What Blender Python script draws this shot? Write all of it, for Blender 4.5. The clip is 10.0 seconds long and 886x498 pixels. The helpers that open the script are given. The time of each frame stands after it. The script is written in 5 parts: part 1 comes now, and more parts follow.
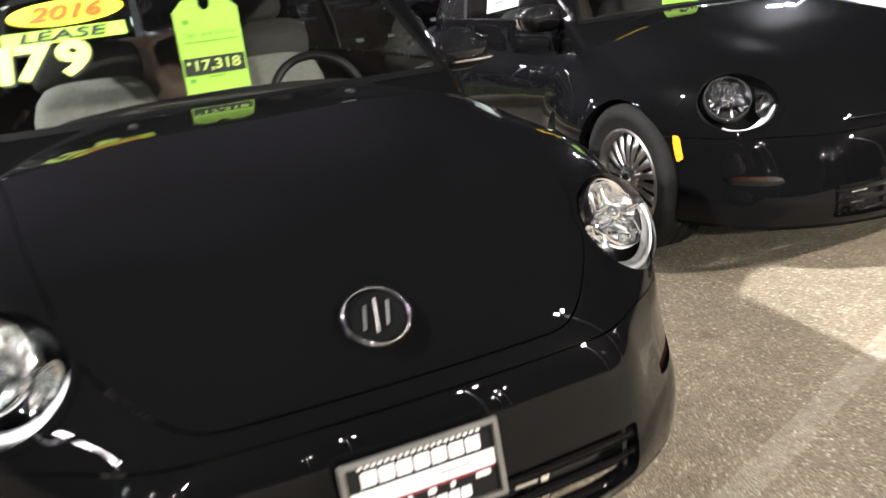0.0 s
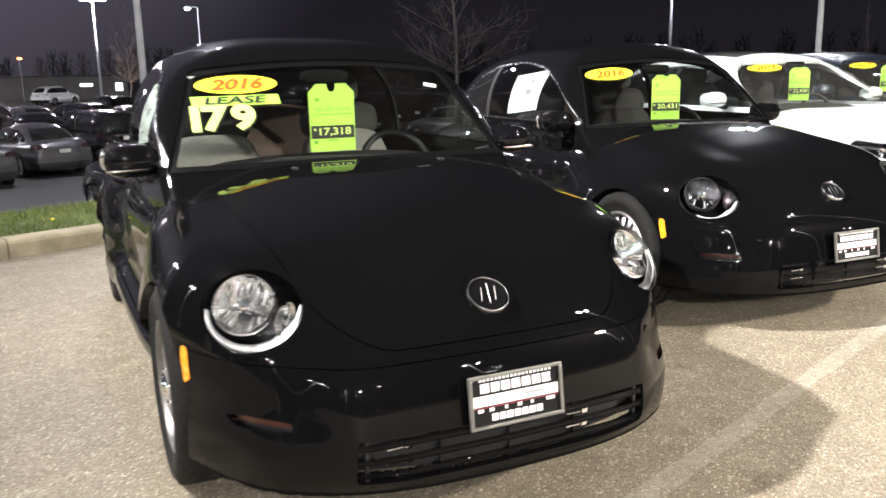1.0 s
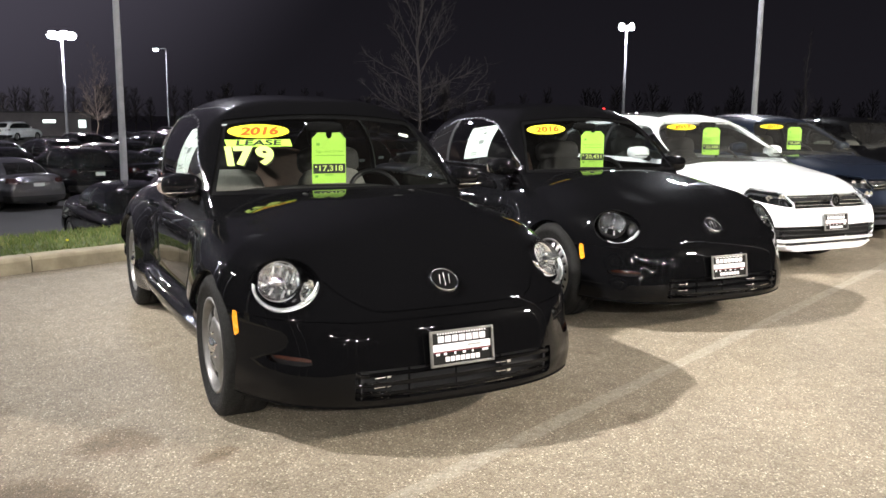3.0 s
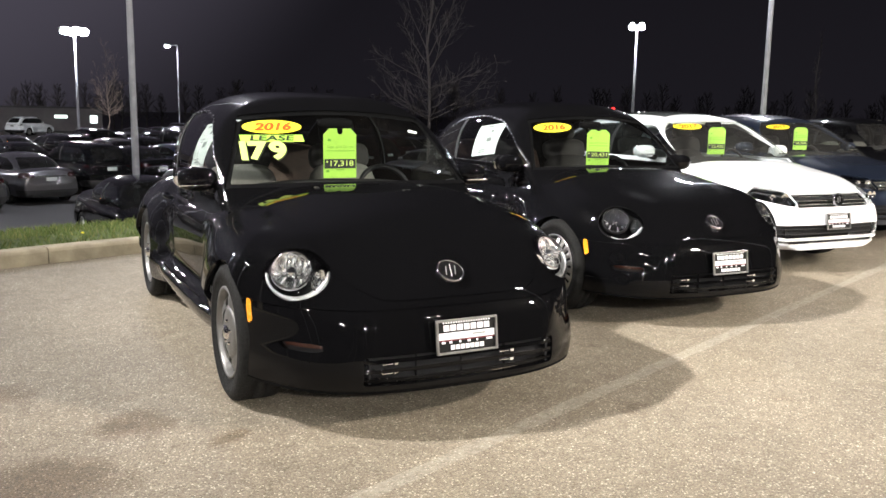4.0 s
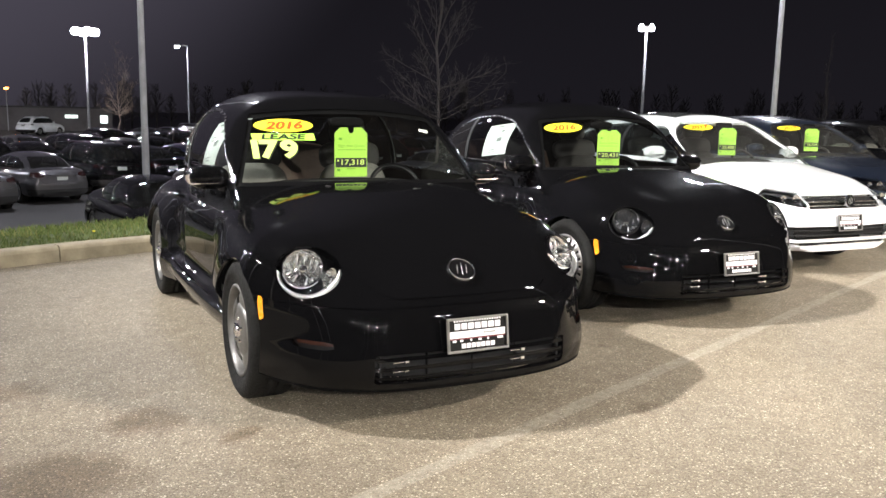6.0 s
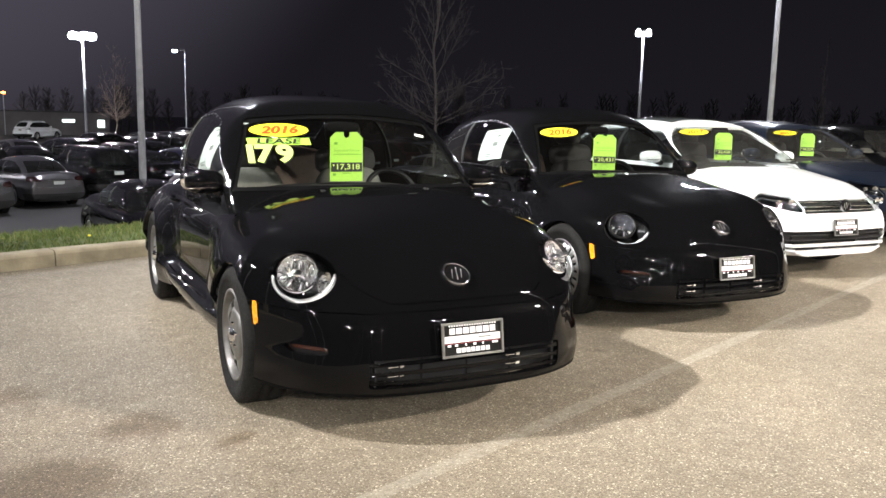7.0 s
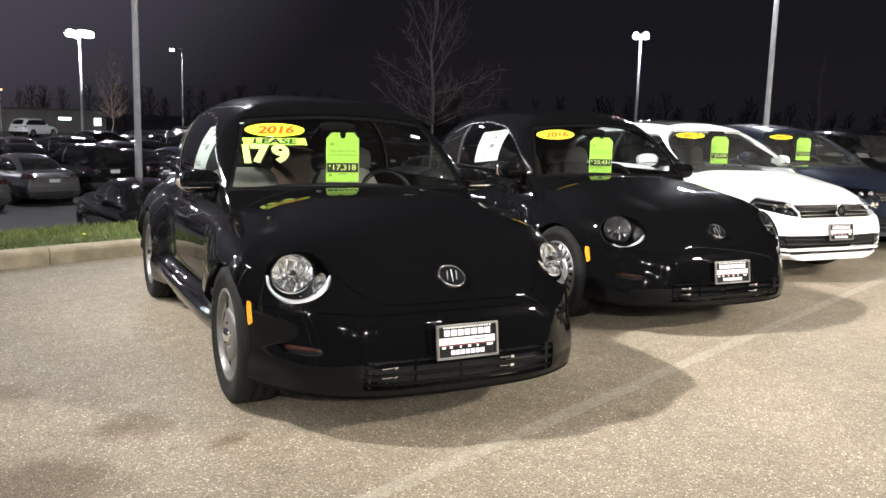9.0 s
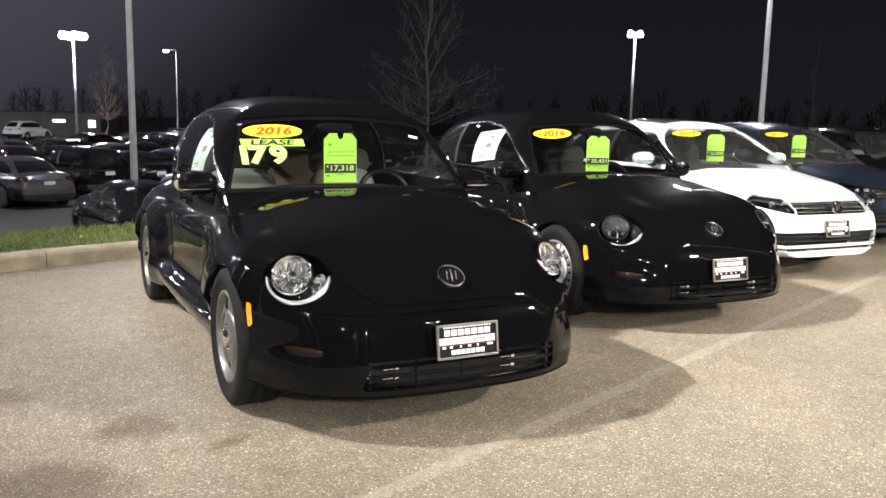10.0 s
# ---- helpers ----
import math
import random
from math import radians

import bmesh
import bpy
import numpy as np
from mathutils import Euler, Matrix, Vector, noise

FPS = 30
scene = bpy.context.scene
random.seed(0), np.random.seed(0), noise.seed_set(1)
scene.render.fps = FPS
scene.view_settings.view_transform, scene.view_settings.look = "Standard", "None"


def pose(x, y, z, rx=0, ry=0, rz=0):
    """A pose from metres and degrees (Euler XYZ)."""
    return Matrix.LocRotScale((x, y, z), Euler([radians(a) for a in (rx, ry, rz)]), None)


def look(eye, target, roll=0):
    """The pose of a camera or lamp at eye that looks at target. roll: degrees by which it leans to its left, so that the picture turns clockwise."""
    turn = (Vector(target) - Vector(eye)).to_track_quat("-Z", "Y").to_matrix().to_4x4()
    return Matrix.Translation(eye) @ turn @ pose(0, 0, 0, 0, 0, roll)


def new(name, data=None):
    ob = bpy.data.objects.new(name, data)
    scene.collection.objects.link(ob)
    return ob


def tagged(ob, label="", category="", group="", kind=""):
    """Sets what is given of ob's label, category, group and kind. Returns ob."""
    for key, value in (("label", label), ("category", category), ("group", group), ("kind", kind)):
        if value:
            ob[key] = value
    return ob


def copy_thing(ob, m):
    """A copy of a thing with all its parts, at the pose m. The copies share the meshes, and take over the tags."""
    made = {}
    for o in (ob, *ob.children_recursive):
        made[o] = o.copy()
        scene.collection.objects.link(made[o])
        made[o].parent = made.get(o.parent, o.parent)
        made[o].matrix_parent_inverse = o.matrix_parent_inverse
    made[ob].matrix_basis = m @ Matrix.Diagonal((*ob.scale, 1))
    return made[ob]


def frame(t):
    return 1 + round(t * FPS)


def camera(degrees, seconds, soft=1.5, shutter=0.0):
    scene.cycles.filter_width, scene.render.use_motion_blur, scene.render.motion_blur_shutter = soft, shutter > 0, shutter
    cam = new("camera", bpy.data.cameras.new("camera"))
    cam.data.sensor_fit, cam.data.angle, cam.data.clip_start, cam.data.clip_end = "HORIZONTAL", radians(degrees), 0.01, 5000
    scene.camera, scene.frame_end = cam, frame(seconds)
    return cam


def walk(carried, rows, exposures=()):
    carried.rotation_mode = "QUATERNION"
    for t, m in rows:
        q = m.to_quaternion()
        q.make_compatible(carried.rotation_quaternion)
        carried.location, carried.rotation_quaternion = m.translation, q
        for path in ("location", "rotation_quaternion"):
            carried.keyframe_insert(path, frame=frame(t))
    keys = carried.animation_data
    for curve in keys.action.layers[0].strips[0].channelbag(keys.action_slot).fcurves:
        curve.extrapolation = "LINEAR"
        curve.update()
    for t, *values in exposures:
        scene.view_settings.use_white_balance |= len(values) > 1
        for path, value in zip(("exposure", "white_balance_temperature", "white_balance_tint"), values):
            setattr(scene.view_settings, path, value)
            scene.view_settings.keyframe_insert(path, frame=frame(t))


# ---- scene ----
cam = camera(56.0, 10.0, shutter=0.5)
PATH = [
    (0, (-0.404, -1.239, 1.259), (0.3, 0.527, 0.638), -6.8),
    (0.2, (-0.584, -1.367, 1.304), (0.166, 0.373, 0.662), -3.0),
    (0.3, (-0.647, -1.439, 1.306), (0.111, 0.304, 0.685), -1.7),
    (0.5, (-0.805, -1.606, 1.289), (0.015, 0.134, 0.742), -0.1),
    (0.7, (-0.964, -1.754, 1.325), (-0.111, -0.021, 0.806), -0.2),
    (1, (-1.119, -1.942, 1.32), (-0.291, -0.17, 0.902), -1.1),
    (1.5, (-1.366, -2.21, 1.365), (-0.533, -0.436, 0.965), -0.2),
    (2, (-1.498, -2.554, 1.347), (-0.597, -0.805, 0.986), 0.1),
    (2.5, (-1.595, -2.809, 1.366), (-0.665, -1.066, 1.054), 0.4),
    (4, (-1.715, -3.096, 1.36), (-0.808, -1.341, 1.044), 1.0),
    (4.5, (-1.725, -3.091, 1.348), (-0.822, -1.336, 1.022), 0.9),
    (5, (-1.721, -3.082, 1.347), (-0.827, -1.324, 1.014), 1.1),
    (5.5, (-1.729, -3.088, 1.348), (-0.841, -1.326, 1.024), 1.2),
    (7, (-1.717, -3.094, 1.349), (-0.821, -1.331, 1.046), 1.2),
    (7.5, (-1.708, -3.104, 1.347), (-0.808, -1.345, 1.037), 1.2),
    (8, (-1.704, -3.098, 1.345), (-0.799, -1.341, 1.037), 1.3),
    (8.5, (-1.71, -3.092, 1.351), (-0.804, -1.334, 1.051), 1.6),
    (9, (-1.712, -3.09, 1.351), (-0.808, -1.332, 1.051), 1.7),
    (9.5, (-1.723, -3.082, 1.346), (-0.811, -1.328, 1.046), 1.5),
    (10, (-1.726, -3.084, 1.353), (-0.813, -1.33, 1.052), 1.3),
]
walk(cam, [(t, look(eye, target, roll)) for t, eye, target, roll in PATH], exposures=[(0.0, 1.1), (1.0, 1.15), (2.0, 1.0), (2.6, 0.83), (10.0, 0.83)])

# ---- world and light ----
world = bpy.data.worlds.new("night")
scene.world = world
world.use_nodes = True
wt = world.node_tree
bg = wt.nodes["Background"]
bg.inputs["Color"].default_value = (0.95, 0.86, 1.15, 1)
# town glow: the night sky is a little paler low down towards the far lot
gen = wt.nodes.new("ShaderNodeTexCoord")
dot = wt.nodes.new("ShaderNodeVectorMath")
dot.operation = "DOT_PRODUCT"
dot.inputs[1].default_value = (-0.22, 0.84, 0.50)
wt.links.new(gen.outputs["Generated"], dot.inputs[0])
rng_map = wt.nodes.new("ShaderNodeMapRange")
rng_map.interpolation_type = "SMOOTHSTEP"
rng_map.inputs["From Min"].default_value, rng_map.inputs["From Max"].default_value = 0.76, 0.92
rng_map.inputs["To Min"].default_value, rng_map.inputs["To Max"].default_value = 0.0052, 0.0400
wt.links.new(dot.outputs["Value"], rng_map.inputs["Value"])
# and hazy all round above the horizon
high = wt.nodes.new("ShaderNodeSeparateXYZ")
wt.links.new(gen.outputs["Generated"], high.inputs["Vector"])
haze = wt.nodes.new("ShaderNodeMapRange")
haze.interpolation_type = "SMOOTHSTEP"
haze.inputs["From Min"].default_value, haze.inputs["From Max"].default_value = 0.0, 0.22
haze.inputs["To Min"].default_value, haze.inputs["To Max"].default_value = 0.0012, 0.0
wt.links.new(high.outputs["Z"], haze.inputs["Value"])
both = wt.nodes.new("ShaderNodeMath")
wt.links.new(rng_map.outputs["Result"], both.inputs[0])
wt.links.new(haze.outputs["Result"], both.inputs[1])
wt.links.new(both.outputs["Value"], bg.inputs["Strength"])

# ---- shape tools ----
def curve(pts, sigma=0.05):
    """A smooth line through a few (y, value) pairs."""
    xs = np.arange(pts[0][0] - 0.6, pts[-1][0] + 0.6, 0.005)
    ys = np.interp(xs, [p[0] for p in pts], [p[1] for p in pts])
    k = np.arange(-60, 61) * 0.005
    k = np.exp(-0.5 * (k / sigma) ** 2)
    k /= k.sum()
    ys = np.convolve(np.pad(ys, 60, mode="edge"), k, mode="valid")
    return lambda y: np.interp(y, xs, ys)


def smin(a, b, k):
    h = np.clip(0.5 + 0.5 * (b - a) / k, 0, 1)
    return b + (a - b) * h - k * h * (1 - h)


def bulge(p, c, r, n=2.2, mirror=True):
    """Implicit superellipsoid, negative inside."""
    x = np.abs(p[..., 0]) if mirror else p[..., 0]
    q = (np.abs((x - c[0]) / r[0]) ** n + np.abs((p[..., 1] - c[1]) / r[1]) ** n + np.abs((p[..., 2] - c[2]) / r[2]) ** n)
    return (q ** (1 / n) - 1) * min(r)


def loft(p, half, top, bottom, y0, y1, n=3.0, zc=None):
    """Implicit body whose half width and top follow the length."""
    x, y, z = np.abs(p[..., 0]), p[..., 1], p[..., 2]
    w, t = half(y), top(y)
    c = bottom + 0.45 * (t - bottom) if zc is None else zc
    h = np.where(z > c, np.maximum(t - c, 0.02), c - bottom)
    q = (np.abs(x / np.maximum(w, 0.02)) ** n + np.abs((z - c) / h) ** n) ** (1 / n)
    return np.maximum((q - 1) * 0.4, np.maximum(y0 - y, y - y1))


class Body:
    """The outer form of a car, front at y = 0, wheels on z = 0."""

    def __init__(self, half, top, roof, roof_half, fenders, bumpers, n=3.0, nroof=2.5, belt=0.9, screen=(1.24, 1.05, 0.22, 0.97), seam=0.03, sill=0.8, taper=0.0, nose=None, bottom=0.2, length=4.28, wheel=(0.77, 3.31, 0.325)):
        self.half, self.top, self.roof, self.roof_half = curve(half), curve(top), curve(roof, 0.09), curve(roof_half, 0.07)
        self.fenders, self.bumpers, self.n, self.nroof, self.belt, self.seam, self.sill = fenders, bumpers, n, nroof, belt, seam, sill
        self.screen, self.taper = screen, taper
        self.nose = curve(nose, 0.025) if nose else None
        self.bottom, self.length, self.wheel = bottom, length, wheel
        self.y0, self.y1 = roof[0][0], roof[-1][0]
        self.h0, self.h1 = half[0][0], half[-1][0]

    def lower(self, p):
        f = loft(p, self.half, self.top, self.bottom, self.h0, self.h1, self.n)
        for c, r, n in self.bumpers:
            f = smin(f, bulge(p, c, r, n), 0.11 if self.taper else 0.06)
        for c, r, n in self.fenders:
            # the wings draw in towards the nose
            q = np.array(p)
            q[..., 0] = np.abs(q[..., 0]) + self.taper * np.maximum(0.62 - q[..., 1], 0)
            if self.taper:
                # and tuck in behind the wheels
                y = q[..., 1]
                tuck = np.where(y < 2.3, np.clip((y - 1.0) / 0.15, 0, 1), np.clip((y - 3.52) / 0.14, 0, 1))
                q[..., 0] = q[..., 0] + 0.8 * tuck * np.maximum(0.46 - q[..., 2], 0)
            f = smin(f, bulge(q, c, r, n), self.seam + (0.055 * np.clip((p[..., 2] - 0.62) / 0.16, 0, 1) if self.taper else 0.0))
        if self.nose is not None:
            g = (self.nose(p[..., 2]) + 0.10 * p[..., 0] ** 2 + 0.5 * np.maximum(np.abs(p[..., 0]) - 0.45, 0) ** 2 - p[..., 1]) * 0.7
            f = -smin(-f, -g, 0.10)
        return np.maximum(f, self.bottom - p[..., 2])

    def upper(self, p):
        f = loft(p, self.roof_half, self.roof, self.belt - 0.3, self.y0, self.y1, self.nroof, zc=self.belt - 0.1)
        y, slope, bow, z = self.screen
        g = (y + slope * (p[..., 2] - z) + bow * p[..., 0] ** 2 - p[..., 1]) * 0.7
        return -smin(-f, -g, 0.05)

    def shield(self, x, z, y0=0.7, y1=2.3):
        """How far back the glass of the windscreen stands at x, z."""
        x, z = np.asarray(x, float), np.asarray(z, float)
        a, b = np.full(x.shape, y0), np.full(x.shape, y1)
        for _ in range(40):
            m = (a + b) / 2
            inside = self.upper(np.stack([x, m, z], -1)) < 0
            b, a = np.where(inside, m, b), np.where(inside, a, m)
        return (a + b) / 2


BEETLE = Body(
    half=[(-0.15, 0.52), (0.05, 0.55), (0.2, 0.60), (0.5, 0.65), (0.85, 0.705), (1.15, 0.775), (1.4, 0.795), (1.8, 0.805), (2.5, 0.81), (3.0, 0.78), (3.6, 0.68), (4.0, 0.56), (4.24, 0.4)],
    top=[(-0.15, 0.60), (0.0, 0.63), (0.06, 0.65), (0.14, 0.69), (0.3, 0.78), (0.6, 0.887), (0.85, 0.943), (1.0, 0.974), (1.06, 0.979), (1.2, 0.982), (1.6, 0.987), (2.5, 0.98), (3.3, 0.98), (3.7, 0.95), (4.0, 0.85), (4.24, 0.65)],
    roof=[(0.9, 1.31), (1.3, 1.38), (1.6, 1.431), (1.85, 1.471), (2.1, 1.494), (2.45, 1.500), (2.8, 1.481), (3.2, 1.412), (3.6, 1.235), (3.95, 0.99), (4.1, 0.86)],
    roof_half=[(0.9, 0.735), (1.25, 0.75), (1.5, 0.76), (2.0, 0.763), (2.6, 0.755), (3.2, 0.69), (3.7, 0.55), (4.1, 0.35)],
    fenders=[((0.60, 0.88, 0.36), (0.305, 0.78, 0.495), 2.5), ((0.60, 3.36, 0.38), (0.31, 0.80, 0.47), 2.4)],
    bumpers=[((0, 0.62, 0.22), (0.755, 0.685, 0.42), 2.3), ((0, 3.7, 0.45), (0.82, 0.58, 0.24), 3.0), ((0, 2.05, 0.27), (0.83, 1.4, 0.085), 4.0)],
    n=3.4, nroof=3.2, seam=0.04, taper=0.25, nose=[(0.10, 0.01), (0.20, -0.036), (0.26, -0.035), (0.35, -0.021), (0.42, -0.008), (0.50, 0.009), (0.55, 0.032), (0.60, 0.067), (0.664, 0.128), (0.72, 0.19), (0.8, 0.28), (1.0, 0.5), (1.6, 1.2)], bottom=0.185, wheel=(0.79, 3.325, 0.325),
)


def normals(field, p):
    e = 0.002
    g = np.stack([field(p + e * d) - field(p - e * d) for d in np.eye(3)], -1)
    return g / np.maximum(np.linalg.norm(g, axis=-1, keepdims=True), 1e-9)


def shell(field, y0, y1, zc, ny, na, ncap, a0=0.0, a1=2 * math.pi, reach=1.6):
    """Mesh of an implicit body, found by going out from its long axis. Rows of place and normal, and triangles."""
    ang = np.linspace(a0, a1, na + 1)
    tilt = np.concatenate([np.linspace(-90, 0, ncap + 1)[:-1], np.zeros(ny), np.linspace(0, 90, ncap + 1)[1:]])
    org = np.concatenate([np.full(ncap, y0), np.linspace(y0, y1, ny), np.full(ncap, y1)])
    t = np.radians(tilt)[:, None]
    way = np.stack([np.cos(t) * np.cos(ang), np.sin(t) * np.ones_like(ang), np.cos(t) * np.sin(ang)], -1)
    base = np.stack([np.zeros_like(way[..., 0]), org[:, None] * np.ones_like(ang), np.full_like(way[..., 0], zc)], -1)
    lo = np.zeros(way.shape[:2])
    for s in np.linspace(0.05, reach, 64):
        lo = np.where(field(base + s * way) < 0, s, lo)
    hi = lo + (reach - 0.05) / 63
    for _ in range(16):
        m = (lo + hi) / 2
        ins = field(base + m[..., None] * way) < 0
        lo, hi = np.where(ins, m, lo), np.where(ins, hi, m)
    p = base + ((lo + hi) / 2)[..., None] * way
    v = np.concatenate([p, normals(field, p)], -1).reshape(-1, 6)
    r, c = way.shape[:2]
    i = (np.arange(r - 1)[:, None] * c + np.arange(c - 1)).ravel()
    f = np.concatenate([np.stack([i, i + 1, i + c + 1], -1), np.stack([i, i + c + 1, i + c], -1)])
    a, b, d = v[f[:, 0], :3], v[f[:, 1], :3], v[f[:, 2], :3]
    cr = np.cross(b - a, d - a)
    flip = (cr * (v[f, 3:].sum(1))).sum(1) < 0
    f[flip] = f[flip][:, ::-1]
    return v, f[np.linalg.norm(cr, axis=1) > 1e-10]


def clip(mesh, field):
    """The piece of a mesh where field(places) > 0, with clean edges."""
    v, f = mesh
    if not len(f):
        return mesh
    g = field(v[:, :3])
    g = np.where(np.abs(g) < 1e-7, 1e-7, g)
    pos = g[f] > 0
    count = pos.sum(1)
    out = [f[count == 3]]
    more, cut, tris = [], {}, []

    def mid(a, b):
        key = (a, b) if a < b else (b, a)
        if key not in cut:
            k = g[a] / (g[a] - g[b])
            cut[key] = len(v) + len(more)
            more.append(v[a] + (v[b] - v[a]) * k)
        return cut[key]

    for tri in f[(count == 1) | (count == 2)]:
        poly = []
        for a, b in zip(tri, np.roll(tri, -1)):
            if g[a] > 0:
                poly.append(a)
            if (g[a] > 0) != (g[b] > 0):
                poly.append(mid(a, b))
        for k in range(1, len(poly) - 1):
            tris.append((poly[0], poly[k], poly[k + 1]))
    if tris:
        out.append(np.array(tris))
    v2 = np.concatenate([v, np.array(more)]) if more else v
    f2 = np.concatenate(out)
    used, inv = np.unique(f2, return_inverse=True)
    return v2[used], inv.reshape(-1, 3)


def rimmed(mesh, depth=0.012):
    """Turns the open edges of a sheet inwards, so that it has thickness to the eye."""
    v, f = mesh
    if not len(f) or not depth:
        return mesh
    e = np.concatenate([f[:, [0, 1]], f[:, [1, 2]], f[:, [2, 0]]])
    key = np.sort(e, 1)
    _, idx, num = np.unique(key, axis=0, return_index=True, return_counts=True)
    e = e[idx[num == 1]]
    a, b = v[e[:, 0]], v[e[:, 1]]
    keep = np.linalg.norm(a[:, :3] - b[:, :3], axis=1) > 1e-6
    a, b = a[keep], b[keep]
    n = np.cross(b[:, :3] - a[:, :3], a[:, 3:])
    n /= np.maximum(np.linalg.norm(n, axis=1, keepdims=True), 1e-9)
    quad = np.concatenate([np.concatenate([q[:, :3] - d * q[:, 3:], n], 1) for q, d in ((a, 0), (b, 0), (b, depth), (a, depth))])
    m, o = len(a), len(v)
    i = np.arange(m)
    side = np.concatenate([np.stack([o + i, o + i + 3 * m, o + i + m], -1), np.stack([o + i + m, o + i + 3 * m, o + i + 2 * m], -1)])
    return np.concatenate([v, quad]), np.concatenate([f, side])


def sheet(name, mesh, material, parent, label="", depth=0.012, shift=0.0):
    """One part out of rows of place and normal."""
    v, f = rimmed(mesh, depth)
    if not len(f):
        return None
    me = bpy.data.meshes.new(name)
    me.from_pydata((v[:, :3] + shift * v[:, 3:]).tolist(), [], f.tolist())
    me.polygons.foreach_set("use_smooth", [True] * len(me.polygons))
    me.normals_split_custom_set_from_vertices(v[:, 3:].tolist())
    me.materials.append(material)
    ob = new(name, me)
    ob.parent = parent
    return tagged(ob, label)


def part(name, bm, material, parent=None, label="", smooth=False):
    """One mesh object out of a bmesh, under a thing or a part."""
    me = bpy.data.meshes.new(name)
    bm.to_mesh(me)
    bm.free()
    me.polygons.foreach_set("use_smooth", [smooth] * len(me.polygons))
    me.materials.append(material)
    ob = new(name, me)
    ob.parent = parent
    return tagged(ob, label)


def thing(name, label, category, m=None, group="", kind=""):
    ob = new(name)
    ob.empty_display_size = 0.2
    if m is not None:
        ob.matrix_basis = m
    return tagged(ob, label, category, group, kind)


def add_box(bm, c, s, m=None, bevel=0.0):
    """A box of size s about c; edges rounded by bevel."""
    r = bmesh.ops.create_cube(bm, size=1.0, matrix=(m or Matrix()) @ Matrix.Translation(c) @ Matrix.Diagonal((*s, 1)))
    if bevel:
        edges = list({e for w in r["verts"] for e in w.link_edges})
        bmesh.ops.bevel(bm, geom=edges, offset=bevel, segments=2, affect="EDGES", profile=0.6)
    return bm


def box(c, s, m=None, bevel=0.0):
    return add_box(bmesh.new(), c, s, m, bevel)


def grid_mesh(bm, rows, close=False):
    """Faces between rows of points of equal length."""
    vs = [[bm.verts.new(p) for p in r] for r in rows]
    n = len(vs[0])
    for a, b in zip(vs, vs[1:]):
        for k in range(n if close else n - 1):
            q = (a[k], a[(k + 1) % n], b[(k + 1) % n], b[k])
            if len(set(q)) == 4:
                bm.faces.new(q)
    return vs


def add_lathe(bm, profile, m=None, seg=40):
    """A turned form: profile of (radius, along x), about the x axis."""
    rows = []
    for k in range(seg + 1):
        a = 2 * math.pi * k / seg
        rows.append([(m or Matrix()) @ Vector((h, r * math.cos(a), r * math.sin(a))) for r, h in profile])
    grid_mesh(bm, rows)
    bmesh.ops.remove_doubles(bm, verts=bm.verts, dist=1e-5)
    return bm


def lathe(profile, m=None, seg=40):
    return add_lathe(bmesh.new(), profile, m, seg)


def add_tube(bm, pts, radii, seg=8, cap=True):
    """A round bar along points, with a radius at each."""
    rows = []
    pts = [Vector(p) for p in pts]
    up = Vector((0.3, 0.2, 0.9)).normalized()
    for k, p in enumerate(pts):
        d = (pts[min(k + 1, len(pts) - 1)] - pts[max(k - 1, 0)]).normalized()
        u = d.cross(up)
        u = u.normalized() if u.length > 1e-3 else d.orthogonal().normalized()
        w = d.cross(u)
        r = radii[k] if isinstance(radii, (list, tuple)) else radii
        rows.append([p + r * (math.cos(a) * u + math.sin(a) * w) for a in (2 * math.pi * j / seg for j in range(seg))])
    vs = grid_mesh(bm, rows, close=True)
    if cap:
        bm.faces.new(list(reversed(vs[0])))
        bm.faces.new(vs[-1])
    return bm


def tube(pts, radii, seg=8):
    return add_tube(bmesh.new(), pts, radii, seg)


def cushion(c, r, n=3.5, m=None, seg=20):
    """A soft rounded block."""
    bm = bmesh.new()

    def s(a, e):
        return math.copysign(abs(a) ** e, a)

    rows = []
    for i in range(seg // 2 + 1):
        t = math.pi * (i / (seg // 2) - 0.5)
        rows.append([(m or Matrix()) @ Vector((c[0] + r[0] * s(math.cos(t), 2 / n) * s(math.cos(a), 2 / n), c[1] + r[1] * s(math.cos(t), 2 / n) * s(math.sin(a), 2 / n), c[2] + r[2] * s(math.sin(t), 2 / n)))
                     for a in (2 * math.pi * k / seg for k in range(seg))])
    grid_mesh(bm, rows, close=True)
    bmesh.ops.remove_doubles(bm, verts=bm.verts, dist=1e-5)
    bmesh.ops.recalc_face_normals(bm, faces=bm.faces)
    return bm


